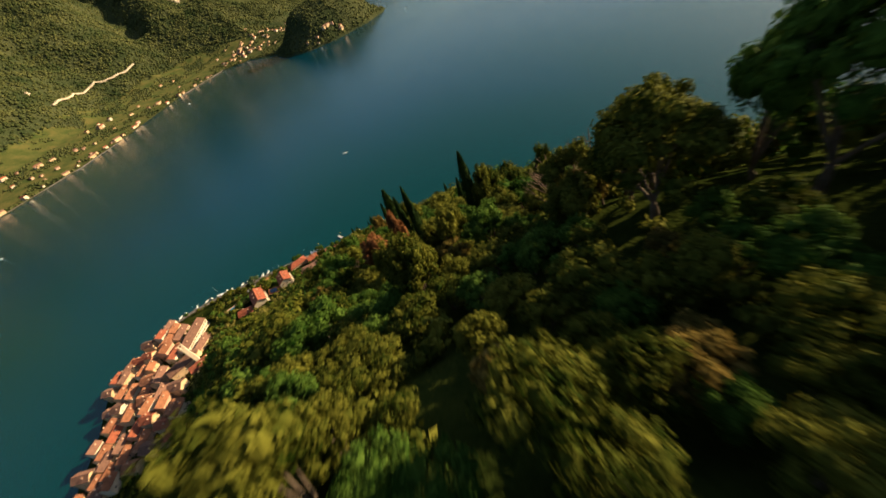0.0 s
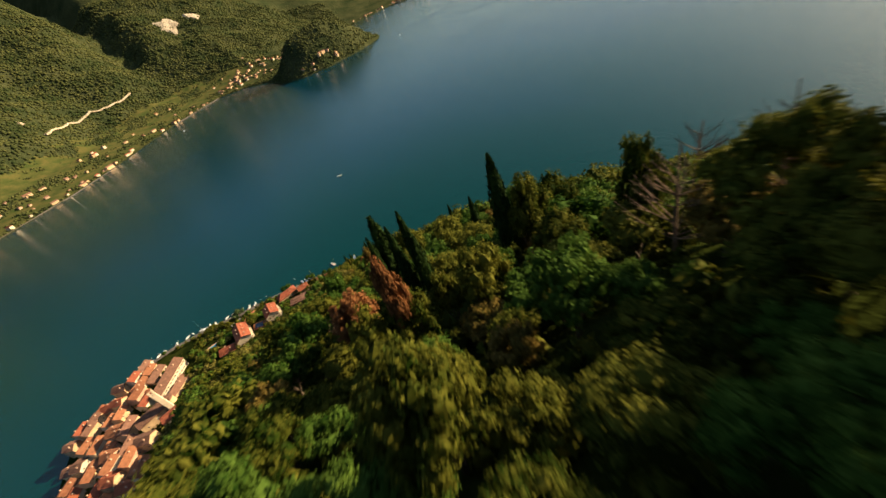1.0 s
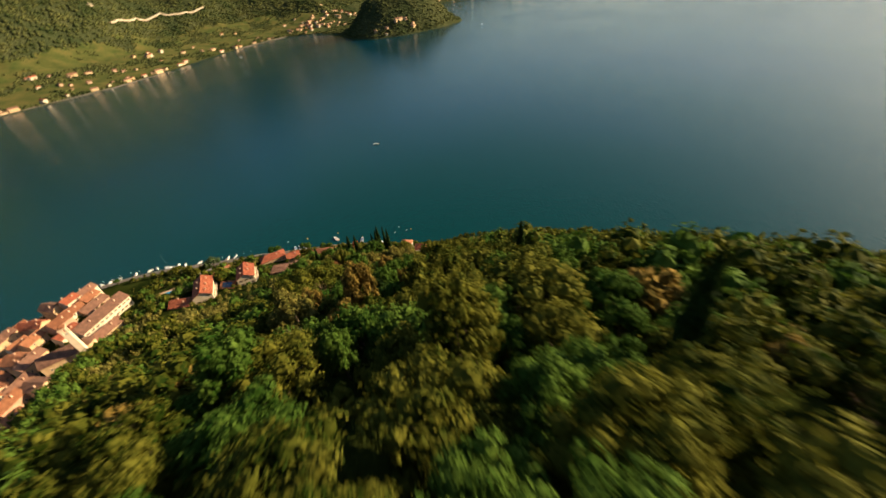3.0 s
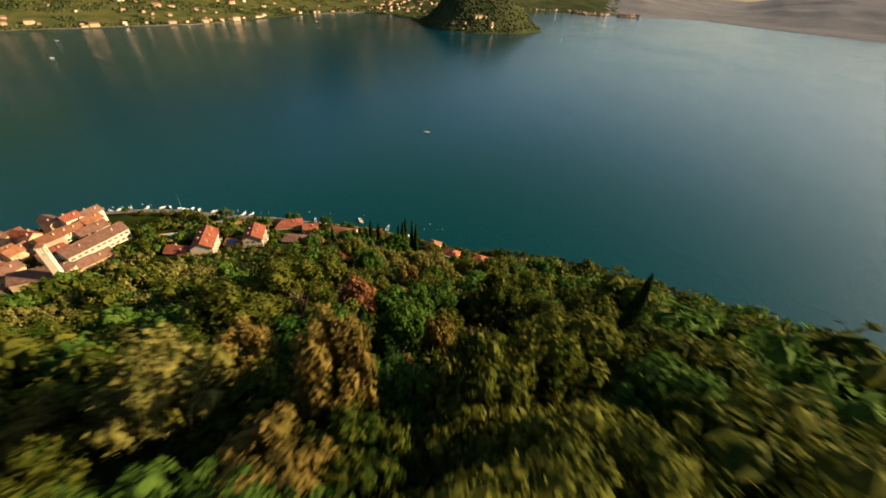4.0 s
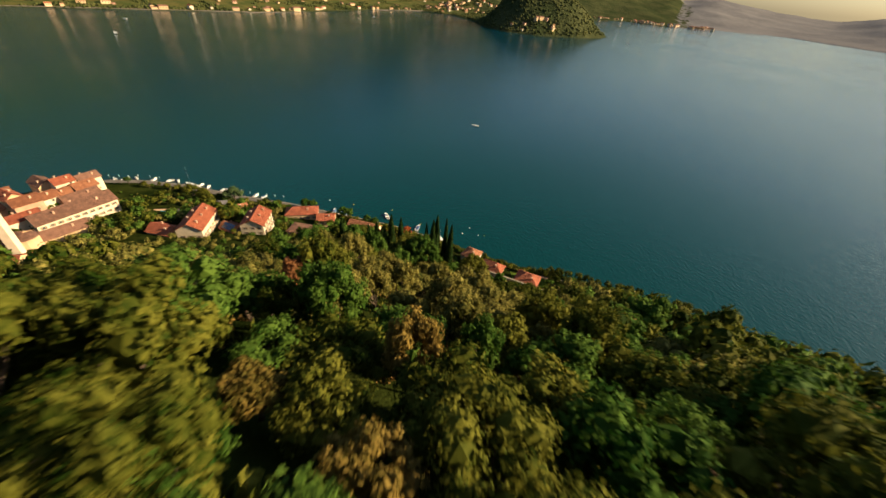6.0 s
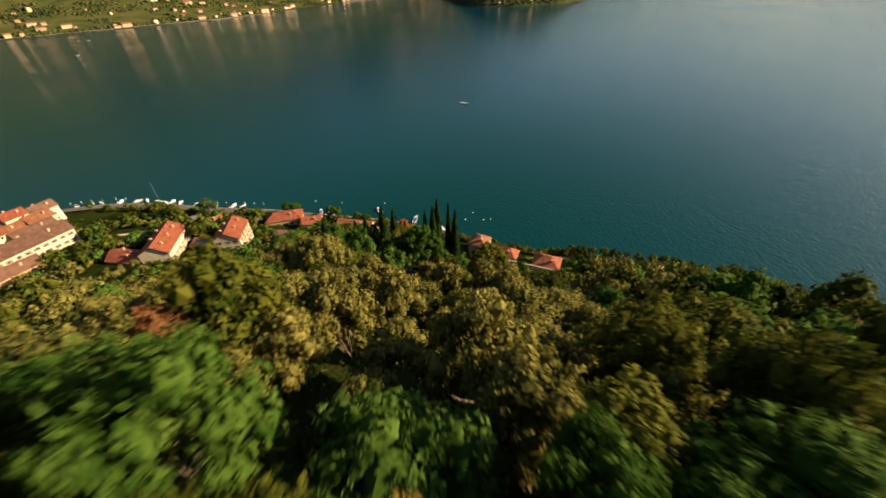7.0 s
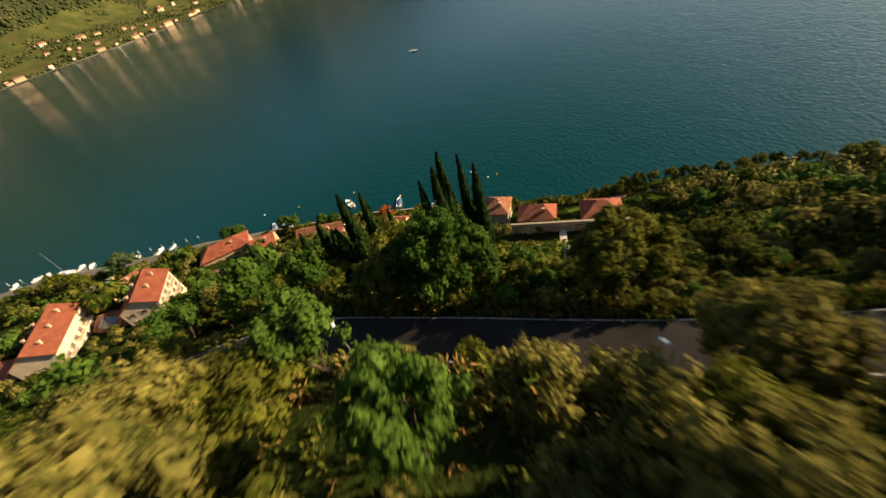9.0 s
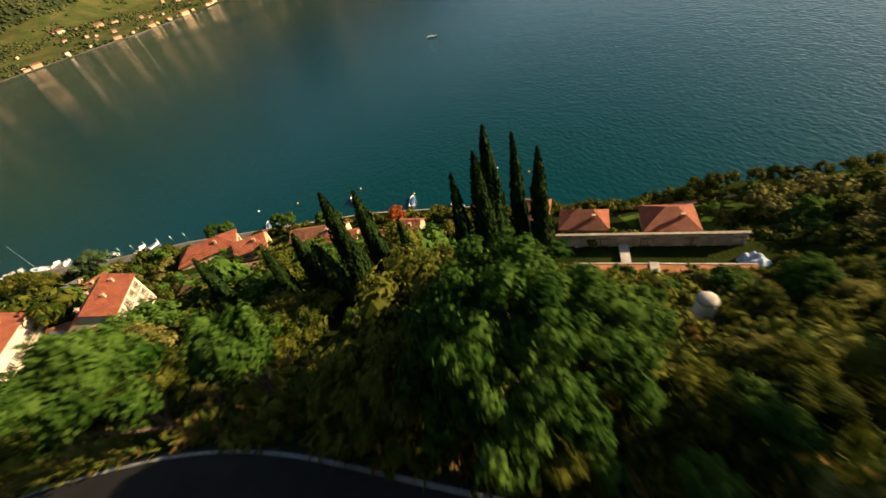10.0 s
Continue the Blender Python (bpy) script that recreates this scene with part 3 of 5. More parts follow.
# single trees that stand out: kind, variant, x, y, scale
SINGLES = [
    ("lush", 0, -47.5, -7.5, 1.0), ("lush", 1, -43.5, -7.0, 0.85), ("lush", 1, -20.5, -14.5, 0.95), ("lush", 0, -24.0, -13.5, 1.0),
    ("lush", 0, -9.0, -18.0, 0.8), ("lush", 1, -4.5, -19.0, 0.7), ("oak", 0, -104.0, -13.0, 1.15), ("oak", 2, -112.0, -10.0, 1.1),
    ("oak", 1, -99.0, -17.0, 1.0), ("lush", 1, -159.0, 2.0, 0.6), ("oak", 0, 86.5, -53.0, 0.62), ("oak", 1, 92.0, -57.0, 0.6),
    ("oak", 2, 55.0, -44.5, 0.4), ("lush", 0, 43.0, -40.5, 0.5),
]
for kind, v, x, y, s in SINGLES:
    plant(NEAR[kind][v % len(NEAR[kind])], x, y, s)
    HERO.append((x, y, 2.6))
# trees that stand out, stage by stage down the slope: kind, x, y, crown radius, height of the top
HEROES_TOP = [
    ("oak", 22.6, -306.7, 2.6, 178.7), ("oak", 20.7, -291.5, 2.0, 168.5), ("lush", 33.5, -303.9, 3.2, 175.0), ("oak", 32.0, -293.2, 3.0, 170.0),
    ("oak", 45.1, -283.7, 2.6, 165.8), ("oak", 24.8, -293.3, 2.6, 170.0), ("oak", 29.1, -290.1, 2.3, 165.6), ("rust", 20.1, -287.0, 2.4, 167.8),
    ("lush", 35.0, -291.3, 2.8, 165.8), ("oak", 50.0, -281.5, 3.0, 163.3), ("oak", 42.0, -292.2, 3.4, 166.2), ("oak", 21.7, -333.5, 2.8, 191.3),
    ("oak", 12.1, -326.0, 2.4, 185.6), ("oak", 10.6, -329.6, 3.0, 193.1), ("oak", 22.2, -307.6, 3.0, 179.5), ("oak", 44.9, -316.4, 4.0, 186.2),
    ("lush", 48.9, -324.8, 4.0, 191.3), ("rust", 24.2, -293.8, 1.0, 173.9), ("oak", 42.0, -287.1, 1.9, 169.4), ("oak", 49.5, -296.0, 1.9, 172.5),
]
HEROES_WOOD = [
    ("lush", 24.4, -239.9, 2.2, 137.1), ("olive", 29.5, -238.5, 1.8, 133.9), ("oak", 35.0, -246.8, 3.2, 146.1), ("lush", 15.3, -240.6, 3.0, 141.7),
    ("dry", 18.3, -218.2, 2.6, 125.5), ("oak", 35.2, -225.7, 3.0, 131.3), ("olive", 16.4, -224.2, 2.6, 131.3), ("oak", 24.5, -221.3, 2.4, 126.2),
    ("lush", 24.8, -217.8, 2.8, 126.5), ("dry", 26.9, -224.9, 1.8, 134.1), ("dry", 34.0, -214.8, 1.9, 122.6), ("rust", 30.4, -219.1, 1.6, 121.6),
    ("lush", 32.0, -204.6, 2.8, 116.8), ("oak", 40.2, -223.1, 3.0, 130.6), ("oak", 53.7, -208.6, 3.0, 118.4), ("oak", 12.0, -209.0, 3.0, 122.5),
    ("lush", 28.6, -221.0, 2.0, 124.1), ("lush", 30.8, -211.7, 3.0, 121.2), ("lush", 35.3, -202.1, 3.2, 115.4), ("rust", 25.0, -203.3, 2.0, 116.5),
    ("oak", 23.3, -193.1, 3.4, 109.7), ("oak", 43.5, -201.7, 3.2, 115.5),
]
HEROES_GROVE = [
    ("dry", 31.7, -178.6, 2.6, 99.4), ("lush", 23.3, -173.1, 3.6, 99.8), ("oak", 18.7, -173.2, 2.8, 96.4), ("oak", 18.7, -162.0, 3.2, 94.8),
    ("rust", 16.0, -164.1, 2.4, 91.7), ("oak", 47.8, -162.0, 3.6, 89.2), ("oak", 51.6, -168.3, 3.6, 92.7), ("lush", 37.7, -174.4, 2.4, 95.0),
    ("olive", 36.7, -169.4, 2.9, 93.4), ("olive", 24.4, -159.4, 2.4, 87.1), ("olive", 27.7, -168.1, 2.2, 88.8), ("olive", 21.4, -163.9, 2.6, 88.5),
    ("olive", 46.2, -165.9, 2.6, 86.1), ("olive", 34.9, -165.0, 3.2, 91.9), ("olive", 22.4, -153.1, 2.6, 84.8), ("olive", 27.6, -150.2, 2.8, 81.4),
    ("olive", 32.7, -155.5, 2.2, 79.6), ("olive", 22.2, -154.6, 2.0, 80.5), ("olive", 22.0, -163.6, 2.6, 89.8),
]
HEROES_ROAD = [
    ("olive", 22.0, -136.7, 2.6, 73.4), ("olive", 25.6, -136.7, 2.2, 69.2), ("olive", 30.9, -138.0, 2.2, 67.8), ("olive", 33.2, -135.8, 2.8, 71.3),
    ("olive", 42.5, -137.2, 3.2, 71.1), ("olive", 24.9, -143.4, 2.4, 77.1), ("olive", 14.4, -135.8, 3.0, 76.9), ("olive", 9.7, -136.1, 2.8, 75.8),
    ("olive", 15.1, -132.3, 2.9, 73.7), ("olive", 40.3, -131.7, 2.8, 67.4), ("lush", 24.3, -130.9, 3.0, 70.5), ("lush", 17.8, -122.0, 3.0, 67.0),
    ("olive", 30.2, -129.8, 2.6, 65.6), ("olive", 34.0, -131.4, 2.8, 64.6), ("olive", 11.3, -125.3, 2.8, 68.3), ("oak", 35.1, -135.2, 3.2, 69.2),
    ("olive", 43.1, -130.1, 3.2, 63.1), ("lush", 54.0, -103.5, 2.4, 43.0), ("lush", 37.5, -106.5, 2.4, 47.6), ("oak", 34.8, -113.5, 2.0, 53.2),
    ("lush", 12.5, -104.5, 3.0, 57.0), ("lush", 7.0, -106.2, 3.2, 59.5),
]
for kind, x, y, wide, top in (*HEROES_TOP, *HEROES_WOOD, *HEROES_GROVE, *HEROES_ROAD):
    v = pick.randrange(len(NEAR[kind]))
    rise = (top - gz(x, y)) / (KINDS[kind][5] * (1 + 0.08 * v))
    s = max(wide / (KINDS[kind][3] * (1 + 0.12 * v)), (0.25 if wide < 1.5 else 0.42 if wide < 2 else 0.62) * rise)
    plant(NEAR[kind][v], x, y, s, tall=rise)
    HERO.append((x, y, wide * 0.85))
# tall trees of the upper wood: kind, x, y, height of the top
for v, x, y, top in [(1, 41.5, -322.0, 190.0), (0, 49.5, -315.0, 186.0), (2, 46.0, -330.0, 196.5), (1, 44.0, -309.0, 180.0), (0, 56.0, -305.5, 173.5)]:
    s = (top - gz(x, y)) / 14.6
    plant(TALL[v], x, y, s)
    HERO.append((x, y, 4.2 * s))
GREAT = [round_tree("leafy_tree", "large spreading fresh green tree below the road", "lush", 40, 6.6, 1.0, 13.5, 165, 38000, 0.19), round_tree("oak_tree", "large spreading dark green tree below the road", "oak", 41, 5.4, 0.9, 13.0, 110, 20000, 0.21)]
for proto, x, y, top, wide in ((GREAT[0], 28.0, -110.0, 60.0, 0.98), (GREAT[1], 42.8, -117.6, 60.6, 1.0), (GREAT[1], 18.5, -104.0, 51.5, 0.9), (GREAT[1], -2.0, -101.0, 51.5, 0.85)):
    s = (top - gz(x, y)) / 13.3
    plant(proto, x, y, s).scale = (s * wide, s * wide, s)
    HERO.append((x, y, 5.2))
RED = [round_tree("red_leaved_tree", "small tree with bright rust-red leaves by the shore houses", "red", 44, 3.0, 1.2, 8.6, 34, 3000, 0.27)]
plant(RED[0], 14.8, -29.0, 1.0)
HERO.append((14.8, -29.0, 3.0))
# cypresses: x, y, height of the tip above the lake, width factor
for i, (x, y, tip, wide) in enumerate([(31.9, -89.8, 54.2, 1.1), (35.1, -87.1, 51.3, 1.0), (37.0, -88.6, 50.0, 1.05), (28.3, -90.9, 51.3, 0.9), (30.6, -90.6, 52.6, 1.1), (19.1, -87.8, 50.7, 1.15), (15.2, -84.7, 49.8, 1.15), (22.7, -92.0, 49.1, 0.8),
                                       (9.6, -83.0, 45.0, 1.15), (12.0, -85.5, 44.5, 1.2), (7.2, -86.0, 46.0, 0.9), (13.4, -88.0, 46.0, 1.1), (40.3, -285.0, 171.0, 1.15), (27.0, -276.4, 167.0, 1.6), (29.6, -280.8, 168.2, 0.85), (25.4, -277.5, 165.3, 0.85), (27.8, -279.4, 166.4, 0.8), (49.5, -254.0, 147.5, 1.0), (29.4, -219.5, 124.0, 1.25), (26.8, -213.0, 121.0, 1.0), (60.0, -207.5, 119.0, 1.0), (-4.3, -80.0, 43.6, 1.1),
                                       (66.9, -178.5, 92.5, 1.2), (74.0, -188.0, 97.0, 1.2), (79.0, -190.0, 97.5, 1.2), (83.0, -186.0, 94.0, 1.2)]):
    ob = plant(CYP[i % 2], x, y, 1.0)
    tall = (tip - gz(x, y)) / (14.0 - i % 2)
    ob.scale = (wide, wide, tall)
    HERO.append((x, y, 1.6))
for x, y, s in [(45.0, -303.0, 1.6), (55.0, -262.0, 0.8), (20.0, -236.0, 0.9), (29.0, -222.0, 0.8), (17.5, -228.0, 0.6), (27.0, -206.0, 0.6), (39.2, -208.9, 1.0), (41.0, -206.5, 0.9), (21.5, -195.0, 1.0), (17.0, -201.1, 1.0), (22.0, -197.5, 0.75), (49.0, -307.0, 1.7), (52.0, -299.0, 1.6), (53.0, -186.0, 0.9)]:
    plant(BARE[int(x) % 2], x, y, s)
    HERO.append((x, y, 1.5))

woods = defaultdict(list)
# the row of round trees along the right-hand shore
ROW = [(x_, y_) for x_, y_ in zip(np.arange(90, 232, 4.6), np.interp(np.arange(90, 232, 4.6), [p[0] for p in SHORE[14:]], [p[1] for p in SHORE[14:]]) - 3.6)]
for x_, y_ in ROW:
    plant(MID['oak'][pick.randrange(3)], float(x_), float(y_) + pick.uniform(-0.8, 0.8), pick.uniform(0.5, 0.75))
    HERO.append((x_, y_, 1.5))
taken = [(x, y, r_) for x, y, r_ in HERO]
cellmap = defaultdict(list)


def path_ceiling(y):
    """How high trees may reach along the camera's path, kept below its eye."""
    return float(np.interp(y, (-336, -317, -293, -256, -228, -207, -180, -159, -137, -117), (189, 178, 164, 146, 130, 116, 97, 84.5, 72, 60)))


def clash(x, y, gap):
    ix, iy = int(x // 8), int(y // 8)
    return any((x - a) ** 2 + (y - b_) ** 2 < (gap + c) ** 2 / 3.5 for i in (-1, 0, 1) for j in (-1, 0, 1) for a, b_, c in cellmap[(ix + i, iy + j)])


for x, y, r_ in taken:
    cellmap[(int(x // 8), int(y // 8))].append((x, y, r_))
for _ in range(30000):
    x, y = pick.uniform(-240, 300), pick.uniform(-400, -12)
    if abs(x - 27) > (y + 350) * 1.3 + 42:
        continue
    s = float(shore_distance(np.array([x]), np.array([y]))[0])
    if s < 7 or not free(x, y) or (x < -128 and s < 92 and pick.random() < 0.5):
        continue
    if -6 < x < 23 and -121 < y < -111:
        continue
    kind = kind_at(x, y, pick)
    size = pick.uniform(0.85, 1.45)
    if s < 34 and x < 95 or s < 11:
        garden = -128 < x < -58
        size *= 0.58 if garden else 0.42
        kind = pick.choice(["oak", "lush", "olive", "olive"])
        if s < 14 and -58 < x < 95 and pick.random() < 0.5:
            continue
    if x < -128 and s < 92:
        size *= 0.45
    if 36 < x < 92 and -112 < y < -66:
        size *= 0.42
        kind = pick.choice(["oak", "oak", "lush", "olive"])
    elif -8 < x < 32 and -104 < y < -84:
        size *= 0.45
    elif 18 < x < 66 and -133 < y < -112:
        size *= 0.36
    # sideways distance from the camera's own path at this y
    path_off = abs(x - float(np.interp(y, (-339, -317, -297, -276, -251, -218, -180, -158, -119), (19.4, 23.5, 28.1, 31.0, 29.5, 32.5, 32.4, 29.6, 26.1))))
    if y < -200 and x < 17 or y < -150 and x < 10 or x < -90 and y > -138:
        size *= 0.68
    elif y < -245 and path_off > 9:
        size *= 0.82 if x < 48 else 0.6
    elif y < -180 and x > 40:
        size *= 1.1
    grove = kind == "olive" and -178 < y < -118
    if grove:
        size *= 0.85
    if 20 < x < 42 and -340 < y < -300:
        size *= 0.55
    elif x > 55 and y < -292:
        size = min(size, 0.7)
    gap = KINDS[kind][3] * size * (1.22 if grove else 1.0)
    if clash(x, y, gap * (1.18 if x > 110 or x < -50 else 1.12)):
        continue
    cellmap[(int(x // 8), int(y // 8))].append((x, y, gap))
    if math.hypot(x + 72, y + 66) < 26 or math.hypot(x + 35, y + 60) < 22:
        size *= 0.42
    tall = None
    # trees near the path are flattened so that the camera clears them
    if path_off < (15 if y < -255 else 16):
        tall = max(0.35, min(size, (path_ceiling(y) - gz(x, y)) / (KINDS[kind][5] * 1.12)))
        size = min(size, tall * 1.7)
    if 33 < x < 95 and -116 < y < -84:
        tall = max(0.22, min(size, (62.5 - 1.333 * (y + 117) - gz(x, y)) / 8.5))
        size = min(size, tall * 1.6)
    # finer tree models nearest the camera's path, coarser ones further off
    if path_off < 12 and -350 < y < -95 or path_off < 26 and -118 < y < -96 or x < 27 and path_off < 40 and -138 < y < -104:
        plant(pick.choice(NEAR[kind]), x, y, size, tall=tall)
    elif path_off < ((23 if y < -245 else 31) if x > 27 else 25) and -350 < y < -70 or path_off < 40 and -150 < y < -80:
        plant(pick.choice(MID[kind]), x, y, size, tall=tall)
    else:
        woods[kind].append((x, y, size))
BUSH = [crown_arrays(71 + v, 1.15, 0.0, 1.5, 4, 60, 0.42)[:2] for v in range(3)]
bushes = []
for _ in range(9000):
    x, y = pick.uniform(-16, 72), pick.uniform(-345, -92)
    if (y < -182 or y > -122) and abs(x - 27) < 8 + (y + 345) * 0.35 and float(along(ROAD, x, y)[0]) > ROAD_HALF + 0.4 and len(bushes) < 500:
        bushes.append((x, y, pick.uniform(0.7, 1.5)))
for _ in range(70):
    x = pick.uniform(-150, -36)
    y = float(np.interp(x, [q[0] for q in SHORE[6:]], [q[1] for q in SHORE[6:]])) - pick.uniform(6.5, 12)
    if free(x, y, -3) and not clash(x, y, 1.6):
        plant(pick.choice(MID[pick.choice(["oak", "lush", "olive"])]), x, y, pick.uniform(0.32, 0.55))
        cellmap[(int(x // 8), int(y // 8))].append((x, y, 1.6))
for x, y in zip(np.arange(-34, 96, 1.7), np.interp(np.arange(-34, 96, 1.7), [p[0] for p in SHORE], [p[1] for p in SHORE])):
    for k in range(2):
        bushes.append((float(x) + pick.uniform(-0.6, 0.6), float(y) - pick.uniform(1.6, 7.0), pick.uniform(0.7, 1.3)))
for _ in range(420):
    x, y = pick.uniform(34, 96), pick.uniform(-116, -64)
    if free(x, y, -1) and float(along([(46, -69), (82, -84)], x, y)[0]) > 8:
        bushes.append((x, y, pick.uniform(0.8, 1.6)))
bv, bf, n0 = [], [], 0
for x, y, s in bushes:
    v, f = BUSH[pick.randrange(3)]
    a = pick.uniform(0, 6.28)
    bv.append(v @ np.array([[math.cos(a), -math.sin(a), 0], [math.sin(a), math.cos(a), 0], [0, 0, 1]]).T * s + (x, y, gz(x, y)))
    bf.append(f + n0)
    n0 += len(v)
hv, hf, h0 = [], [], 0
for k in range(150):
    u = k / 150
    x, y = 44 + 40 * u + pick.uniform(-0.6, 0.6), -56.8 - 15.5 * u + pick.uniform(-1.6, 1.6)
    v, f = BUSH[pick.randrange(3)]
    hv.append(v * pick.uniform(0.7, 1.15) + (x, y, gz(x, y)))
    hf.append(f + h0)
    h0 += len(v)
tagged(new("hedge", mesh_of("hedge", np.concatenate(hv).tolist(), np.concatenate(hf).tolist(), M["olive"])), "untrimmed yellow-green hedge above the concrete wall", "hedge", kind="stuff")
tagged(new("undergrowth", mesh_of("undergrowth", np.concatenate(bv).tolist(), np.concatenate(bf).tolist(), M["oak"])), "low green bushes and undergrowth on the slope", "bushes", kind="stuff")
# grass and dry weeds on the verges and between the olives
for name, mat, label, count, long in (("grass", "blade", "rough green grass and weeds on the slope", 3600, 0.75), ("dry_grass", "dry_blade", "dry orange-brown grass on the slope", 1500, 0.6)):
    at = []
    while len(at) < count:
        x, y = pick.uniform(-12, 72), pick.uniform(-178, -99)
        d = float(along(ROAD, x, y)[0])
        if ROAD_HALF + 0.15 < d and (d < 6 or pick.random() < 0.12):
            at.append((x, y, gz(x, y)))
    r = np.random.default_rng(count)
    at = np.repeat(np.array(at), 9, 0) + r.normal(size=(count * 9, 3)) * (0.3, 0.3, 0)
    up = unit(r.normal(size=(len(at), 3)) * 0.5 + (0, 0, 1.0))
    at = at + up * long * 0.4
    side = unit(np.cross(up, r.normal(size=(len(at), 3))))
    v, f = leaf_sprays(r, at, side, long * r.uniform(0.3, 0.6, len(at)), 3.2, up)
    tagged(new(name, mesh_of(name, v.tolist(), f.tolist(), M[mat])), label, "grass", kind="stuff")
for kind, rows in woods.items():
    vs, fs, n0 = [], [], 0
    for x, y, s in rows:
        v, f = FARTREE[kind][pick.randrange(3) if abs(x - 27) < 95 else 3 + pick.randrange(2)]
        a = pick.uniform(0, 6.28)
        rot = np.array([[math.cos(a), -math.sin(a), 0], [math.sin(a), math.cos(a), 0], [0, 0, 1]])
        vs.append(v @ rot.T * s + (x, y, gz(x, y)))
        fs.append(f + n0)
        n0 += len(v)
    me = mesh_of("woodland", np.concatenate(vs).tolist(), np.concatenate(fs).tolist(), M[KINDS[kind][2]])
    tagged(new("woodland", me), KINDS[kind][1].replace(" tree", " trees") + ", far down the slope", "trees", kind="stuff")
for protos in (*NEAR.values(), *MID.values(), CYP, BARE, GREAT, TALL, RED):
    for p in protos:
        for o in (*p.children_recursive, p):
            bpy.data.objects.remove(o)


# ---- road ----
def strip(line, offset0, offset1, zf, lift, thick, mat, name, step=1.0):
    """A ribbon with thickness along a line of points."""
    pts = []
    for (ax, ay), (bx, by) in zip(line, line[1:]):
        n_ = max(1, int(math.hypot(bx - ax, by - ay) / step))
        pts += [(ax + (bx - ax) * k / n_, ay + (by - ay) * k / n_) for k in range(n_)]
    pts.append(line[-1])
    p = np.array(pts)
    for _ in range(12):
        p[1:-1] = (p[:-2] + 2 * p[1:-1] + p[2:]) / 4
    t = np.gradient(p, axis=0)
    t /= np.linalg.norm(t, axis=1, keepdims=True)
    nrm = np.stack([-t[:, 1], t[:, 0]], 1)
    a, c = p + nrm * offset0, p + nrm * offset1
    za, zc = zf(p[:, 0]) + lift, zf(p[:, 0]) + lift
    rows = np.stack([np.c_[a, za], np.c_[c, zc], np.c_[c, zc - thick], np.c_[a, za - thick]], 1)
    verts, faces, m = rows.reshape(-1, 3), [], len(p)
    for i in range(m - 1):
        for k in range(4):
            faces.append((i * 4 + k, i * 4 + (k + 1) % 4, i * 4 + 4 + (k + 1) % 4, i * 4 + 4 + k))
    faces += [(3, 2, 1, 0), tuple((m - 1) * 4 + k for k in range(4))]
    return mesh_of(name, verts.tolist(), faces, mat)


road = tagged(new("road", strip(ROAD, ROAD_HALF, -ROAD_HALF, road_z, 0.0, 0.25, M["asphalt"], "road")), "narrow asphalt hill road with a bend", "road", kind="structure")
part("edge_line", strip(ROAD, ROAD_HALF - 0.22, ROAD_HALF - 0.32, road_z, 0.006, 0.004, M["paint"], "edge_line"), None, road, "worn white edge line")
part("edge_line", strip(ROAD, -ROAD_HALF + 0.32, -ROAD_HALF + 0.22, road_z, 0.006, 0.004, M["paint"], "edge_line"), None, road, "worn white edge line")


# ---- houses ----
WIN = {}


def window_mesh(w, h):
    if (w, h) not in WIN:
        bm = bmesh.new()
        for x0, x1, z0, z1 in ((-w / 2, -w / 2 + 0.08, 0, h), (w / 2 - 0.08, w / 2, 0, h), (-0.03, 0.03, 0.08, h - 0.08), (-w / 2 + 0.08, w / 2 - 0.08, 0, 0.08), (-w / 2 + 0.08, w / 2 - 0.08, h - 0.08, h)):
            box(bm, x0, -0.05, z0, x1, 0.05, z1)
        me = bpy.data.meshes.new("window")
        bm.to_mesh(me)
        bm.free()
        me.materials.append(M["plaster_white"])
        bm = box(bmesh.new(), -w / 2 + 0.05, -0.012, 0.05, w / 2 - 0.05, 0.025, h - 0.05)
        pane = bpy.data.meshes.new("pane")
        bm.to_mesh(pane)
        bm.free()
        pane.materials.append(M["window"])
        bm = bmesh.new()
        box(bm, 0, -0.05, 0, w / 2, 0.0, h, bevel=0.01)
        for k in range(4):
            box(bm, 0.06, -0.065, 0.15 + k * (h - 0.2) / 4, w / 2 - 0.06, -0.045, 0.1 + (k + 0.8) * (h - 0.2) / 4)
        sh = bpy.data.meshes.new("shutter")
        bm.to_mesh(sh)
        bm.free()
        sh.materials.append(M["shutter"])
        WIN[w, h] = me, pane, sh
    return WIN[w, h]


def roof_mesh(lx, ly, rise, over, hip, thick=0.22, mat=None):
    x, y = lx / 2 + over, ly / 2 + over
    drop = rise * over / (ly / 2)
    inset = (ly / 2 + over) * 0.95 if hip else 0.0
    rx = max(x - inset, 0.15)
    v = [(-x, -y, -drop), (x, -y, -drop), (x, y, -drop), (-x, y, -drop), (-rx, 0, rise), (rx, 0, rise)]
    v += [(a, b_, c - thick) for a, b_, c in v]
    f = [(0, 1, 5, 4), (2, 3, 4, 5), (1, 2, 5), (3, 0, 4), (6, 10, 11, 7), (8, 11, 10, 9), (7, 11, 8), (9, 10, 6), (0, 6, 7, 1), (1, 7, 8, 2), (2, 8, 9, 3), (3, 9, 6, 0)] if hip else \
        [(0, 1, 5, 4), (2, 3, 4, 5), (6, 10, 11, 7), (8, 11, 10, 9), (0, 6, 7, 1), (2, 8, 9, 3), (1, 7, 11, 5), (5, 11, 8, 2), (3, 9, 10, 4), (4, 10, 6, 0)]
    return mesh_of("roof", v, f, mat)


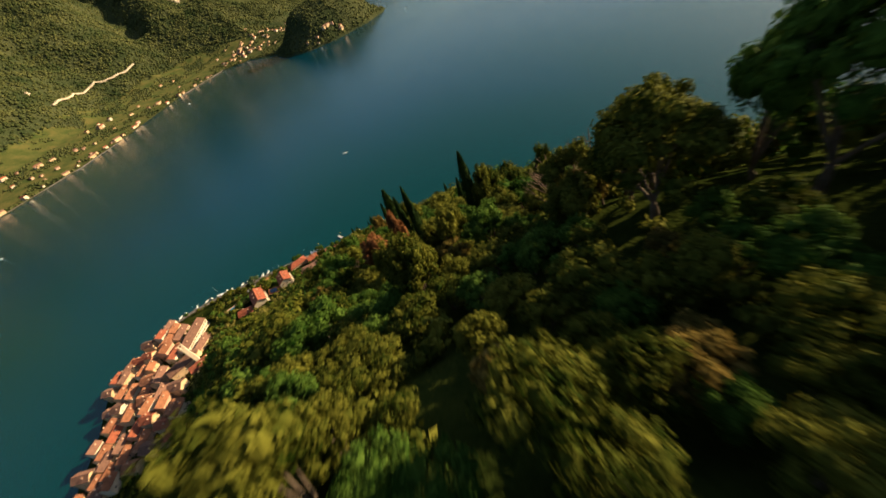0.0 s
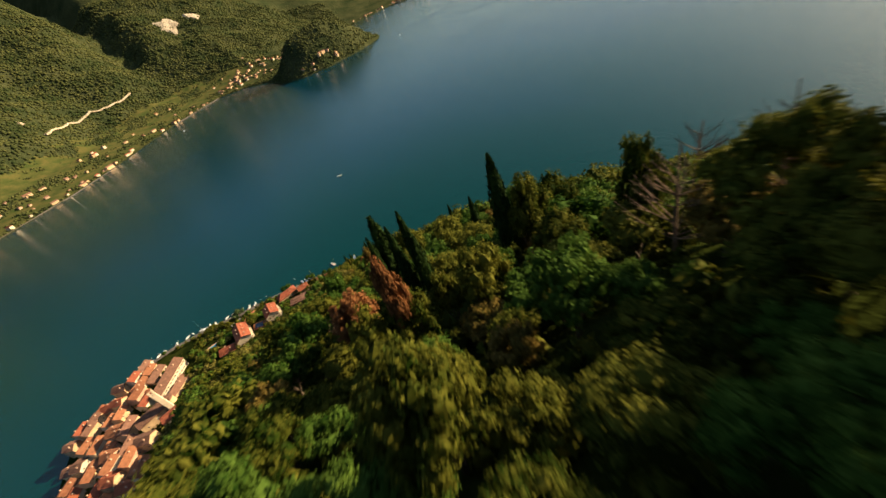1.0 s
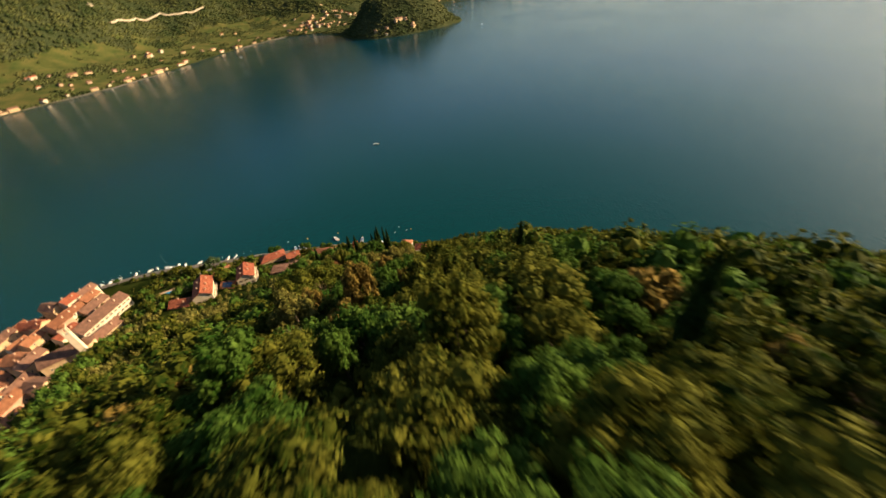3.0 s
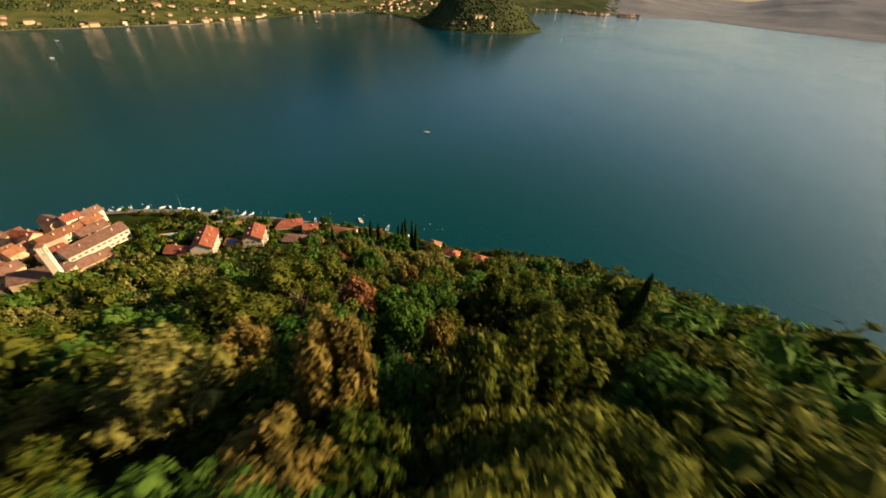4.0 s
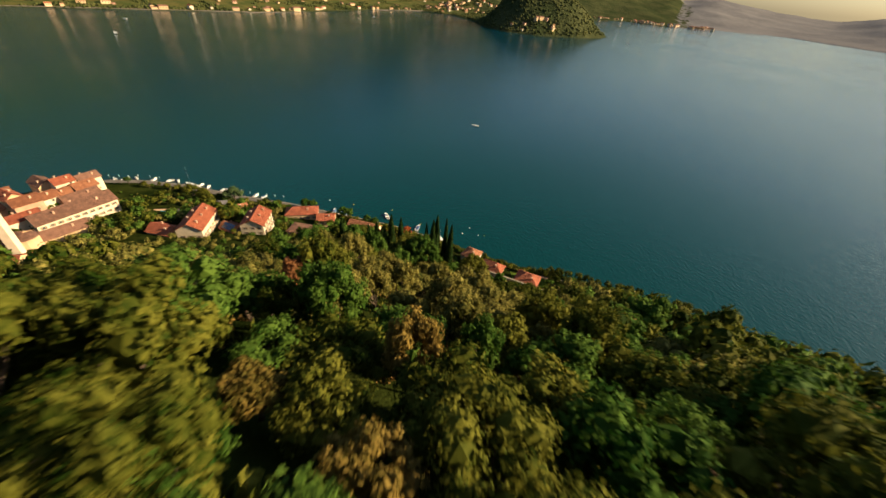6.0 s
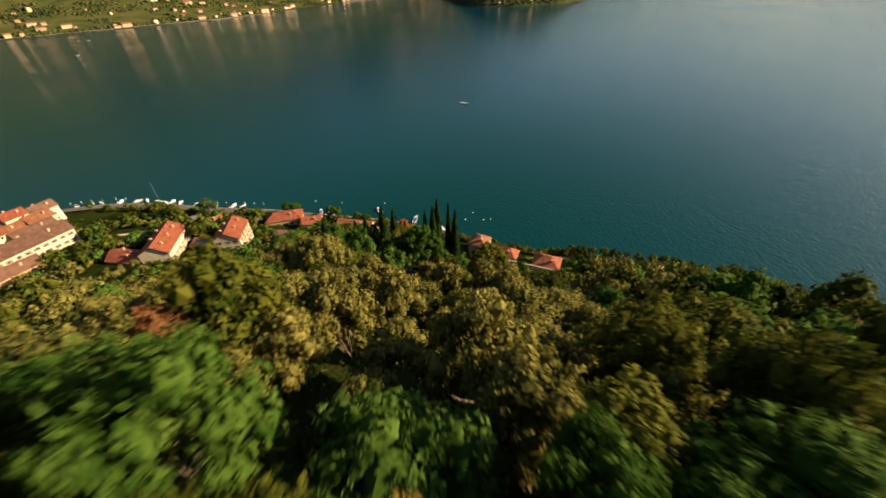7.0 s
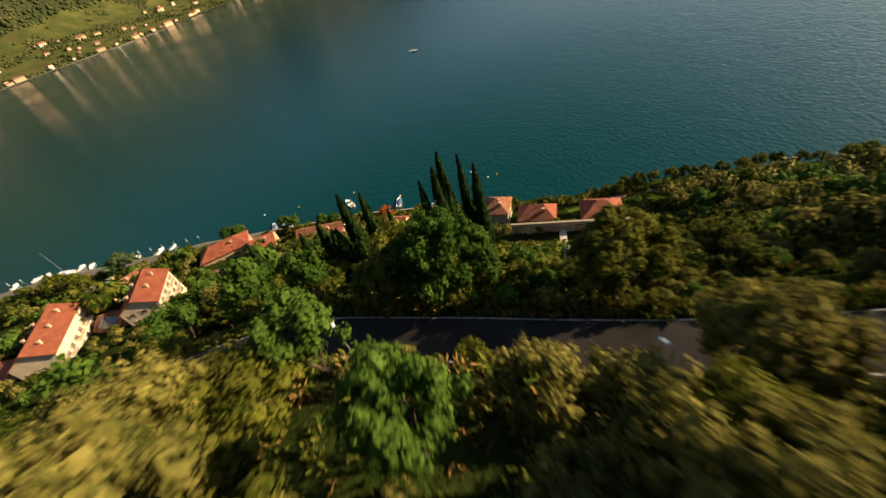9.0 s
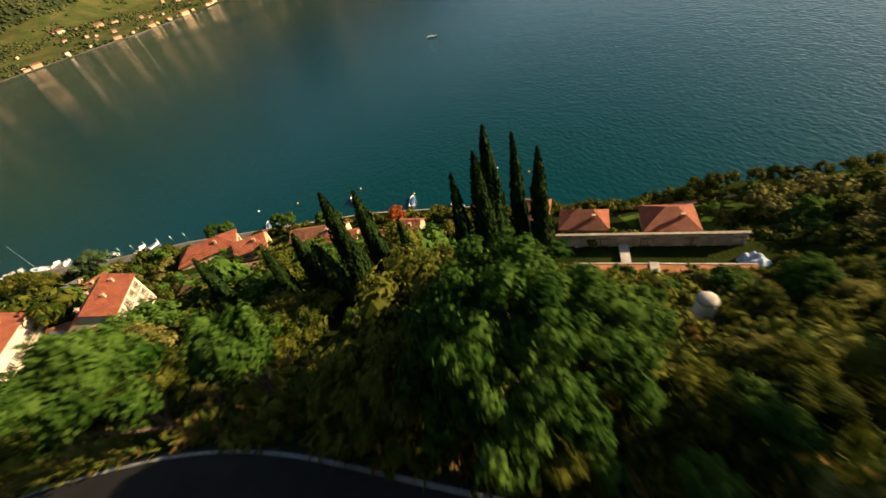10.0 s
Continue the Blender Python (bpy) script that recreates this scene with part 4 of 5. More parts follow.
def house(x, y, yaw, lx, ly, eave, rise, label, wall="plaster", roof="tile", hip=False, over=0.5, base=None, sides="-+xX", chimneys=1, shutters=True, gapx=3.0, category="house", name="house", group="lakeside houses"):
    """A house whose ridge runs along its own x; eave and rise in metres; sides: which walls have windows (- and + along y, x and X the ends)."""
    z0 = gz(x, y) if base is None else base
    root = thing(name, pose(x, y, z0, 0, 0, yaw), label, category, group)
    bm = bmesh.new()
    deep = -4.0
    v = [bm.verts.new(p) for p in ((-lx / 2, -ly / 2, deep), (lx / 2, -ly / 2, deep), (lx / 2, ly / 2, deep), (-lx / 2, ly / 2, deep), (-lx / 2, -ly / 2, eave - 0.2), (lx / 2, -ly / 2, eave - 0.2), (lx / 2, ly / 2, eave - 0.2), (-lx / 2, ly / 2, eave - 0.2))]
    for f in ((0, 1, 5, 4), (2, 3, 7, 6)):
        bm.faces.new([v[k] for k in f])
    if hip:
        for f in ((1, 2, 6, 5), (3, 0, 4, 7), (4, 5, 6, 7)):
            bm.faces.new([v[k] for k in f])
    else:
        p, q = bm.verts.new((-lx / 2, 0, eave + rise - 0.26)), bm.verts.new((lx / 2, 0, eave + rise - 0.26))
        bm.faces.new([v[1], v[2], v[6], q, v[5]])
        bm.faces.new([v[3], v[0], v[4], p, v[7]])
        bm.faces.new([v[4], v[5], q, p])
        bm.faces.new([v[6], v[7], p, q])
    part("wall", bm, M[wall], root)
    rf = part("roof", roof_mesh(lx, ly, rise, over, hip, mat=M[roof]), None, root)
    rf.location.z = eave
    for k in range(chimneys):
        cx, cy = lx * (0.4 - 0.8 * (k + 0.4) / max(chimneys, 1.6)), ly * (0.2 if k % 2 else -0.24)
        top = eave + rise * (1 - abs(cy) / (ly / 2)) + 1.0
        bm = box(bmesh.new(), cx - 0.35, cy - 0.3, eave, cx + 0.35, cy + 0.3, top - 0.15)
        box(bm, cx - 0.45, cy - 0.4, top - 0.15, cx + 0.45, cy + 0.4, top)
        part("chimney", bm, M["plaster_pink"], root)
    win, pane, sh = window_mesh(1.1, 1.4)
    storeys = max(1, int((eave - 0.4) // 2.7))
    for side in sides:
        length = lx if side in "-+" else ly
        count = max(1, int((length - 1.2) // gapx))
        for s in range(storeys):
            for k in range(count):
                u = (k + 0.5) / count * (length - 0.8) - (length - 0.8) / 2
                z = 0.95 + s * 2.75
                m = {"-": pose(u, -ly / 2 - 0.03, z), "+": pose(u, ly / 2 + 0.03, z, 0, 0, 180), "x": pose(-lx / 2 - 0.03, u, z, 0, 0, -90), "X": pose(lx / 2 + 0.03, u, z, 0, 0, 90)}[side]
                w_ = part("window", win, None, root)
                w_.matrix_local = m
                part("pane", pane, None, w_)
                if shutters:
                    for d in (-1, 1):
                        o = part("shutter", sh, None, w_)
                        o.matrix_local = pose(0.56, -0.02, 0) if d > 0 else pose(-0.56, -0.02, 0, 0, 0, 180) @ pose(0, -0.05, 0)
    return root


# ---- the lakeside below ----
villa = house(-81.9, -52.4, 100, 19, 11, 8.2, 3.2, "large villa with red tiled roof and cream walls", "plaster_white", "tile_red", base=10.4, chimneys=5, gapx=2.8)
house(-94.5, -58.0, -10, 12, 8, 4.6, 2.4, "red-roofed wing beside the large villa", "plaster", "tile_red", base=10.8, chimneys=2)
villa_b = house(-57.6, -45.0, 98, 14, 10.5, 9.0, 3.0, "white villa with red roof and balconies", "plaster_white", "tile_red", base=8.4, chimneys=4)
solar_house = house(-69.0, -47.6, -21, 9.5, 7, 3.4, 2.0, "low house with solar panels on its roof", "plaster", "tile", base=9.2, chimneys=0)
for i in range(4):
    for j in range(2):
        bm = box(bmesh.new(), -3.3 + i * 1.65, -3.75 + j * 1.75, 0.0, -1.75 + i * 1.65, -2.1 + j * 1.75, 0.06, bevel=0.01)
        o = part("solar_panel", bm, M["solar"], solar_house, "dark blue solar panel")
        o.matrix_local = Matrix.Translation((0, 0, 5.5)) @ Matrix.Rotation(math.atan2(2.0, 3.5), 4, "X")
house(-79.0, -25.0, 37, 11, 6.5, 4.4, 1.8, "long low house with faded red roof", "plaster", "tile", chimneys=1)
house(-92.0, -18.5, 20, 8, 6, 3.4, 1.6, "small house with grey slate roof", "plaster", "slate", chimneys=0)
house(-46.0, -17.5, 14, 17, 8.5, 4.2, 2.6, "lakefront house with bright red hipped roof", "plaster", "tile_red", hip=True, base=2.6)
house(-31.0, -21.5, 8, 9, 7, 3.6, 2.2, "small red-roofed house with cream gable", "plaster", "tile_red", base=2.8)
house(-36.0, -42.5, -8, 13, 8, 2.6, 1.0, "low outbuilding under a wide brown roof", "plaster_pink", "tile_brown", hip=True, base=9.0, chimneys=0)
house(-22.0, -42.5, -8, 9, 6, 2.6, 1.2, "low outbuilding under a brown roof", "stone", "tile_brown", base=9.2, chimneys=0)
house(-8.5, -26.5, -14, 17, 6.0, 3.8, 1.8, "long lakefront house with orange tiled roof", "plaster", "tile", base=2.7)
house(-1.5, -31.0, -14, 9, 5.0, 3.0, 1.5, "lean house with orange tiled roof", "plaster", "tile_red", base=3.0)
house(17.6, -35.6, -24, 8, 6, 3.6, 2.0, "small lakefront house with red roof", "plaster", "tile_red", base=2.8)
house(12.0, -37.5, -24, 6, 5, 3.0, 1.7, "small cottage with red roof", "plaster_pink", "tile_red", base=3.4)
house(50.2, -46.2, -28, 7.5, 8, 5.8, 2.6, "two-storey boathouse with tiled roof and timber balcony", "stone", "tile", hip=True, base=2.4, shutters=False)
house(60.4, -53.0, -26, 10.5, 7, 3.6, 2.8, "lakefront cottage with red hipped roof", "plaster", "tile_red", hip=True, base=2.7)
house(76.8, -60.6, -24, 10.5, 8.5, 3.6, 2.8, "lakefront cottage with broad red roof", "plaster", "tile_red", hip=True, base=3.0)


def balcony(parent, side_y, u, z, length):
    b_ = part("balcony", box(bmesh.new(), u - length / 2, side_y - 1.25, z - 0.16, u + length / 2, side_y, z, bevel=0.02), M["plaster_white"], parent)
    bm_ = bmesh.new()
    box(bm_, u - length / 2, side_y - 1.25, z + 0.92, u + length / 2, side_y - 1.19, z + 1.0)
    for k in range(int(length / 0.3) + 1):
        box(bm_, u - length / 2 + k * 0.3, side_y - 1.24, z, u - length / 2 + k * 0.3 + 0.035, side_y - 1.2, z + 0.92)
    part("railing", bm_, M["slate"], b_, "dark iron railing")


for k in range(3):
    balcony(villa, -5.5, -6.4 + k * 6.2, 3.6, 4.0)
for k in range(2):
    balcony(villa_b, -5.25, -3.2 + k * 6.2, 3.6, 4.4)
    balcony(villa_b, -5.25, -3.2 + k * 6.2, 6.35, 4.4)
# the old town round the harbour
long_house = house(-143, -49.5, 64, 32, 11, 9.2, 3.2, "long cream palazzo with many windows and brown roof", "plaster_white", "tile_brown", base=7.6, sides="-+X", chimneys=3)
house(-158, -30, 64, 16, 9, 6.4, 2.6, "old town house with brown tiled roof", "plaster_pink", "tile_brown", base=5.5)
house(-171, -30, 50, 13, 9, 6.4, 2.6, "old town house with faded tiled roof", "plaster", "tile", base=5)
house(-134, -66, 58, 18, 8, 5.0, 2.4, "old farm wing with brown tiled roof", "plaster", "tile_brown", base=11.0)
church = house(-146, -82, 22, 20, 11, 8.0, 3.0, "parish church with brown roof and cream apse", "plaster", "tile_brown", base=12, shutters=False, chimneys=0, category="church", name="church", group="", gapx=5)
bm = bmesh.new()
bmesh.ops.create_cone(bm, cap_ends=True, segments=14, radius1=4.0, radius2=4.0, depth=12.5, matrix=pose(10, 0, 2))
part("apse", bm, M["plaster"], church, "round cream apse")
bm = bmesh.new()
bmesh.ops.create_cone(bm, cap_ends=True, segments=14, radius1=4.5, radius2=0.2, depth=1.8, matrix=pose(10, 0, 9.1))
part("apse_roof", bm, M["tile_brown"], church)
tower = thing("bell_tower", pose(-134.1, -85.0, 14.3, 0, 0, 22), "slender cream bell tower with arched belfry", "tower")
bm = box(bmesh.new(), -1.5, -1.5, -4, 1.5, 1.5, 19.5, bevel=0.06)
part("shaft", bm, M["plaster_white"], tower)
bm = bmesh.new()
for cx in (-1.15, 1.15):
    for cy in (-1.15, 1.15):
        box(bm, cx - 0.35, cy - 0.35, 19.5, cx + 0.35, cy + 0.35, 23)
box(bm, -1.7, -1.7, 23, 1.7, 1.7, 23.6)
part("belfry", bm, M["plaster_white"], tower)
bm = bmesh.new()
bmesh.ops.create_cone(bm, cap_ends=True, segments=4, radius1=2.5, radius2=0.1, depth=1.6, matrix=pose(0, 0, 24.5, 0, 0, 45))
part("roof", bm, M["tile"], tower)
house(-131, -94, 18, 13, 9, 5.4, 2.4, "house with bright orange-red roof above the town", "plaster", "tile_red", base=14.5)
house(-115, -88, 10, 8, 6, 3.4, 1.5, "small house with faded roof", "plaster", "tile", base=15.5, chimneys=0)
house(-97, -77, 22, 13, 5.5, 2.8, 1.2, "long shed with brown roof among the olives", "stone", "tile_brown", base=13.6, chimneys=0)
town = random.Random(4)
placed = []
for _ in range(900):
    x, y = town.uniform(-224, -108), town.uniform(-150, 4)
    s = float(shore_distance(np.array([x]), np.array([y]))[0])
    lx, ly = town.uniform(8, 14), town.uniform(7, 9.5)
    if not 11 < s < 92 or x > -150 - (y + 75) * 0.15 and y > -110 and x > -178 + 0.35 * (y + 110) or any(math.hypot(x - a, y - b_) < (lx + c) * 0.46 for a, b_, c in placed):
        continue
    if any(math.hypot(x - a, y - b_) < r_ for a, b_, r_ in ((-138, -15, 26), (-150, -8, 14), (-143, -49, 17), (-157, -28, 11), (-170, -30, 9), (-134, -66, 11), (-149, -77, 13), (-126, -91, 10), (-115, -88, 8))):
        continue
    placed.append((x, y, lx))
    if len(placed) > 52:
        break
    house(x, y, town.choice((62, 66, 70, -22, -26)), lx, ly, town.choice((5.6, 6.0, 8.2)), town.uniform(1.8, 2.6), "old town house with weathered tiled roof", town.choice(("plaster", "plaster_pink", "plaster_white", "plaster")), town.choice(("tile", "tile", "tile_brown", "tile_red")), chimneys=town.randrange(1, 3), shutters=False, sides="-X", gapx=3.4)


# ---- shore: quay, path, lawn, pool ----
def shore_run(x0, x1, inland, step=2.0):
    """Points beside the shoreline between two x, some metres inland."""
    pts = []
    for (ax, ay), (bx, by) in zip(SHORE, SHORE[1:]):
        d = math.hypot(bx - ax, by - ay)
        for k in range(max(1, int(d / step))):
            u = k / max(1, int(d / step))
            x, y = ax + (bx - ax) * u, ay + (by - ay) * u
            if x0 <= x <= x1 and bx > ax:
                pts.append((x + (by - ay) / d * inland, y - (bx - ax) / d * inland))
    return pts


def flat(level):
    return lambda x: np.full(np.shape(x), level)


tagged(new("quay", strip(shore_run(-205, 38, 0.2), 0.3, -0.3, flat(1.2), 0, 2.4, M["dry_stone"], "quay")), "stone quay wall along the waterfront", "quay", kind="structure")
tagged(new("pavement", strip(shore_run(-200, -34, 3.0), 2.0, -2.0, flat(1.7), 0, 1.0, M["paving"], "pavement")), "grey lakeside promenade", "pavement", kind="structure")
tagged(new("pavement", strip(shore_run(82, 235, 7.0), 0.7, -0.7, flat(2.05), 0, 1.0, M["terrace"], "pavement")), "narrow pale path along the shore", "pavement", kind="structure")


def grass_z(x, y):
    return ground_z(x, y) + 0.06


tagged(new("lawn", sheet("lawn", np.arange(70, 190, 2.0), np.arange(-125, -50, 2.0), grass_z, M["grass"], lambda x, y, z: (shore_distance(x, y) > 7) & (shore_distance(x, y) < 26))), "mown lakeside lawn", "lawn", kind="structure")

pool = thing("swimming_pool", pose(-111.0, -35.2, 8.6, 0, 0, 12), "blue swimming pool with terracotta surround", "pool")
bm = bmesh.new()
for x0, y0, x1, y1 in ((-7, -4, 7, -2.4), (-7, 2.4, 7, 4), (-7, -2.4, -5, 2.4), (5, -2.4, 7, 2.4)):
    box(bm, x0, y0, -2.0, x1, y1, 0.35)
part("surround", bm, M["terrace"], pool)
part("pool_water", box(bmesh.new(), -5, -2.4, -2.0, 5, 2.4, 0.22), M["pool"], pool, "clear blue pool water")

# ---- old cutting with concrete wall ----
YAW = math.degrees(math.atan2(-13.6, 31.7))
wall_thing = thing("concrete_wall", pose(49.1, -62.8, 9.4, 0, 0, YAW), "long weathered concrete wall with recessed panels", "wall")
L = 34.5
bm = box(bmesh.new(), 0, 0.25, -1.6, L, 0.6, 3.4)
part("core", bm, M["concrete"], wall_thing)
part("coping", box(bmesh.new(), -0.2, -0.1, 3.4, L + 0.2, 0.65, 3.55, bevel=0.04), M["dry_stone"], wall_thing, "flat weathered coping slab")
rp = random.Random(3)
for k in range(13):
    x0 = k * L / 13
    part("rib", box(bmesh.new(), x0, -0.05, -0.5, x0 + 0.35, 0.25, 3.4, bevel=0.02), M["concrete"], wall_thing)
    bm = bmesh.new()
    w_ = L / 13 - 0.35
    box(bm, x0 + 0.4, 0.1, 0.25, x0 + 0.3 + w_, 0.25, 0.5)
    box(bm, x0 + 0.4, 0.12, 2.2, x0 + 0.3 + w_, 0.25, 2.45)
    for j in range(rp.randrange(1, 4)):
        u = x0 + 0.6 + rp.uniform(0, w_ - 0.8)
        box(bm, u, 0.08, 0.5, u + 0.2, 0.25, 2.2)
    part("panel", bm, M["concrete"] if k % 3 else M["timber"], wall_thing)
    if k % 4 == 1:
        part("ledge", box(bmesh.new(), x0 + 0.5, -0.9, -0.2, x0 + 2.6, 0.2, 0.15, bevel=0.03), M["white_sheet"], wall_thing, "pale concrete ledge")
terr = thing("terrace", pose(49.5, -71.0, 11.6, 0, 0, YAW), "rust-brown earth terrace with pale stone edging", "terrace")
part("bed", box(bmesh.new(), 0, -6.6, -1.5, 30, 0, 0.5, bevel=0.05), M["rusty"], terr)
part("edging", box(bmesh.new(), -0.1, 0.0, -2.2, 30.1, 0.35, 0.62, bevel=0.04), M["concrete"], terr, "pale stone edging")
part("steps", box(bmesh.new(), 13.2, -6.9, -0.4, 14.8, 0.5, 0.7, bevel=0.03), M["concrete"], terr, "pale concrete steps")
slab = thing("footbridge", pose(60.6, -70.0, 10.2, 0, 0, YAW), "pale concrete slab across the cutting", "slab")
part("deck", box(bmesh.new(), -0.9, -3.2, -0.6, 0.9, 2.8, 0.15, bevel=0.03), M["concrete"], slab)
dome = thing("dome_shelter", pose(45.4, -103.1, gz(45.4, -103.1) + 2.0, 0, 0, 20), "small white dome shelter with a dark band", "shelter")
bm = bmesh.new()
bmesh.ops.create_uvsphere(bm, u_segments=20, v_segments=10, radius=1.7)
bmesh.ops.delete(bm, geom=[v for v in bm.verts if v.co.z < -0.05], context="VERTS")
bmesh.ops.scale(bm, vec=(1, 1, 0.62), verts=bm.verts)
bmesh.ops.translate(bm, vec=(0, 0, 1.3), verts=bm.verts)
# cap takes the greyer concrete colour in place of partial shade
part("cap", bm, M["concrete"], dome, "domed top, its grey colour standing in for shade")
bm = bmesh.new()
bmesh.ops.create_cone(bm, cap_ends=True, segments=20, radius1=1.66, radius2=1.66, depth=6.8, matrix=pose(0, 0, -2.15))
part("drum", bm, M["white_sheet"], dome)
bm = bmesh.new()
bmesh.ops.create_cone(bm, cap_ends=True, segments=20, radius1=1.74, radius2=1.74, depth=0.22, matrix=pose(0, 0, 1.2))
part("band", bm, M["slate"], dome, "dark band")
dome.scale = (0.46, 0.46, 0.46)
rail = thing("railing", pose(67.5, -84.5, 12.3, 0, 0, YAW + 30), "white metal railing at a slant", "railing")
for k in range(7):
    part("post", box(bmesh.new(), k * 0.8, -0.04, -0.8, k * 0.8 + 0.08, 0.04, 1.0), M["white_sheet"], rail)
for z in (0.4, 0.95):
    part("bar", box(bmesh.new(), -0.1, -0.06, z, 5.0, -0.02, z + 0.09), M["white_sheet"], rail)
heap = thing("tarpaulin", pose(79.0, -80.6, 9.6, 0, 0, 15), "crumpled pale blue tarpaulin heap", "tarpaulin")
gx, gy = np.meshgrid(np.linspace(-2.6, 2.6, 22), np.linspace(-2.2, 2.2, 18))
gh = (1.9 - 0.32 * gx**2 - 0.25 * gy**2).clip(-0.2, 3) + 0.45 * np.sin(gx * 2.6 + 1.5 * np.sin(gy * 2)) * np.cos(gy * 2.2)
vs = np.stack([gx, gy, gh], -1).reshape(-1, 3).tolist()
fs = [(j * 22 + i, j * 22 + i + 1, j * 22 + i + 23, j * 22 + i + 22) for j in range(17) for i in range(21)]
part("sheet", mesh_of("sheet", vs, fs, M["blue_sheet"]), None, heap)


# ---- street lamps ----
def street_lamp(x, y, turn, height=5.2):
    root = thing("street_lamp", pose(x, y, gz(x, y), 0, 0, turn), "galvanised street lamp beside the hill road", "street lamp", "street lamps")
    part("pole", tube(bmesh.new(), [(0, 0, -0.5), (0, 0, height * 0.6), (0, 0, height - 0.2)], [0.09, 0.075, 0.055], 10), M["steel"], root)
    part("arm", tube(bmesh.new(), [(0, 0, height - 0.25), (0, 0.12, height - 0.02), (0, 0.45, height + 0.04)], [0.05, 0.045, 0.04], 8), M["steel"], root)
    bm = box(bmesh.new(), -0.16, 0.3, height - 0.04, 0.16, 0.95, height + 0.12, bevel=0.05)
    part("lamp_head", bm, M["white_sheet"], root, "white lamp head")
    return root


street_lamp(17.3, -116.6, 20, 5.6)
street_lamp(39.1, -128.4, 25, 6.0)


# ---- boats ----
def hull_bm(length, beam, deep):
    bm = bmesh.new()
    st = [(-0.5, 0.86), (-0.3, 0.98), (0.0, 1.0), (0.25, 0.8), (0.42, 0.38), (0.5, 0.03)]
    rings = []
    for u, w in st:
        y, x = u * length, w * beam / 2
        rings.append([bm.verts.new(p) for p in ((-x, y, deep * 0.62 + max(0, u) * 0.35), (-x * 0.7, y, -deep * 0.25), (0, y, -deep * 0.4), (x * 0.7, y, -deep * 0.25), (x, y, deep * 0.62 + max(0, u) * 0.35), (x * 0.78, y * 0.98, deep * 0.5 + max(0, u) * 0.35), (-x * 0.78, y * 0.98, deep * 0.5 + max(0, u) * 0.35))])
    for a, c in zip(rings, rings[1:]):
        for k in range(7):
            bm.faces.new((a[k], a[(k + 1) % 7], c[(k + 1) % 7], c[k]))
    bm.faces.new(rings[0])
    bm.faces.new(rings[-1][::-1])
    bmesh.ops.recalc_face_normals(bm, faces=bm.faces)
    return bm


def motor_boat(x, y, turn, length=6.5, cover=False, label="white motor boat at its mooring"):
    root = thing("motor_boat", pose(x, y, 0.12, 0, 0, turn), label, "boat", "boats")
    beam = length * 0.36
    part("hull", hull_bm(length, beam, 0.95), M["hull"], root)
    if cover:
        bm = bmesh.new()
        bmesh.ops.create_uvsphere(bm, u_segments=12, v_segments=6, radius=1.0, matrix=pose(0, -length * 0.05, 0.5) @ Matrix.Diagonal((beam * 0.42, length * 0.4, 0.45, 1)))
        part("cover", bm, M["canvas"], root, "faded boat cover")
    else:
        part("cabin", box(bmesh.new(), -beam * 0.3, -length * 0.08, 0.45, beam * 0.3, length * 0.24, 1.15, bevel=0.12), M["hull"], root)
        part("windscreen", box(bmesh.new(), -beam * 0.31, -length * 0.1, 0.85, beam * 0.31, -length * 0.06, 1.5), M["window"], root)
        part("seat", box(bmesh.new(), -beam * 0.3, -length * 0.4, 0.4, beam * 0.3, -length * 0.28, 0.75, bevel=0.05), M["timber"], root)
    part("motor", box(bmesh.new(), -0.2, -length * 0.56, -0.2, 0.2, -length * 0.48, 0.85, bevel=0.05), M["slate"], root, "dark outboard motor")
    return root


def sail_boat(x, y, turn, length=7.5, tilt=0):
    root = thing("sailing_boat", pose(x, y, 0.12, 0, tilt, turn), "white sailing boat with bare mast", "boat", "boats")
    part("hull", hull_bm(length, length * 0.32, 1.1), M["hull"], root)
    part("cabin", box(bmesh.new(), -0.7, -0.6, 0.5, 0.7, 1.6, 1.1, bevel=0.12), M["hull"], root)
    part("mast", tube(bmesh.new(), [(0, 0.8, 0.6), (0, 0.8, length * 1.35)], [0.07, 0.045], 7), M["steel"], root)
    part("boom", tube(bmesh.new(), [(0, 0.75, 1.7), (0, -length * 0.38, 1.75)], [0.08, 0.07], 7), M["canvas"], root, "boom with furled blue sail")
    return root


motor_boat(0.3, -5.3, 25, 6.8, label="white motor boat moored off the shore")
motor_boat(20.1, -15.5, -12, 6.2, True, label="moored boat under a faded cover")
motor_boat(32.5, -25.5, 20, 4.5, label="small white dinghy by the shore")
sail_boat(33.8, -24.5, 30, 4.6)
motor_boat(60, 185, 75, 7.5, label="white motor boat under way on the lake")
motor_boat(-556, 520, 60, 9, label="white boat far out on the lake")
motor_boat(-662, 690, 80, 9, label="white boat far out on the lake")
sail_boat(-245, 1245, 40, 9)
motor_boat(553, 1095, 30, 9, label="white boat far out on the lake")
rb = random.Random(12)
for i, (x, y) in enumerate(shore_run(-186, -62, -3.2, 5.0)):
    if rb.random() < 0.55:
        turn = math.degrees(math.atan2(0.12, 1)) + rb.uniform(-60, 60)
        if rb.random() < 0.12:
            sail_boat(x, y + rb.uniform(-0.5, 2.5), turn, rb.uniform(4.5, 5.8))
        else:
            motor_boat(x, y + rb.uniform(-0.5, 2.0), turn + 180 * rb.randrange(2), rb.uniform(3.8, 5.2), rb.random() < 0.35, label="small boat moored along the harbour quay")
sail_boat(-127.5, 12.0, 70, 9.5)
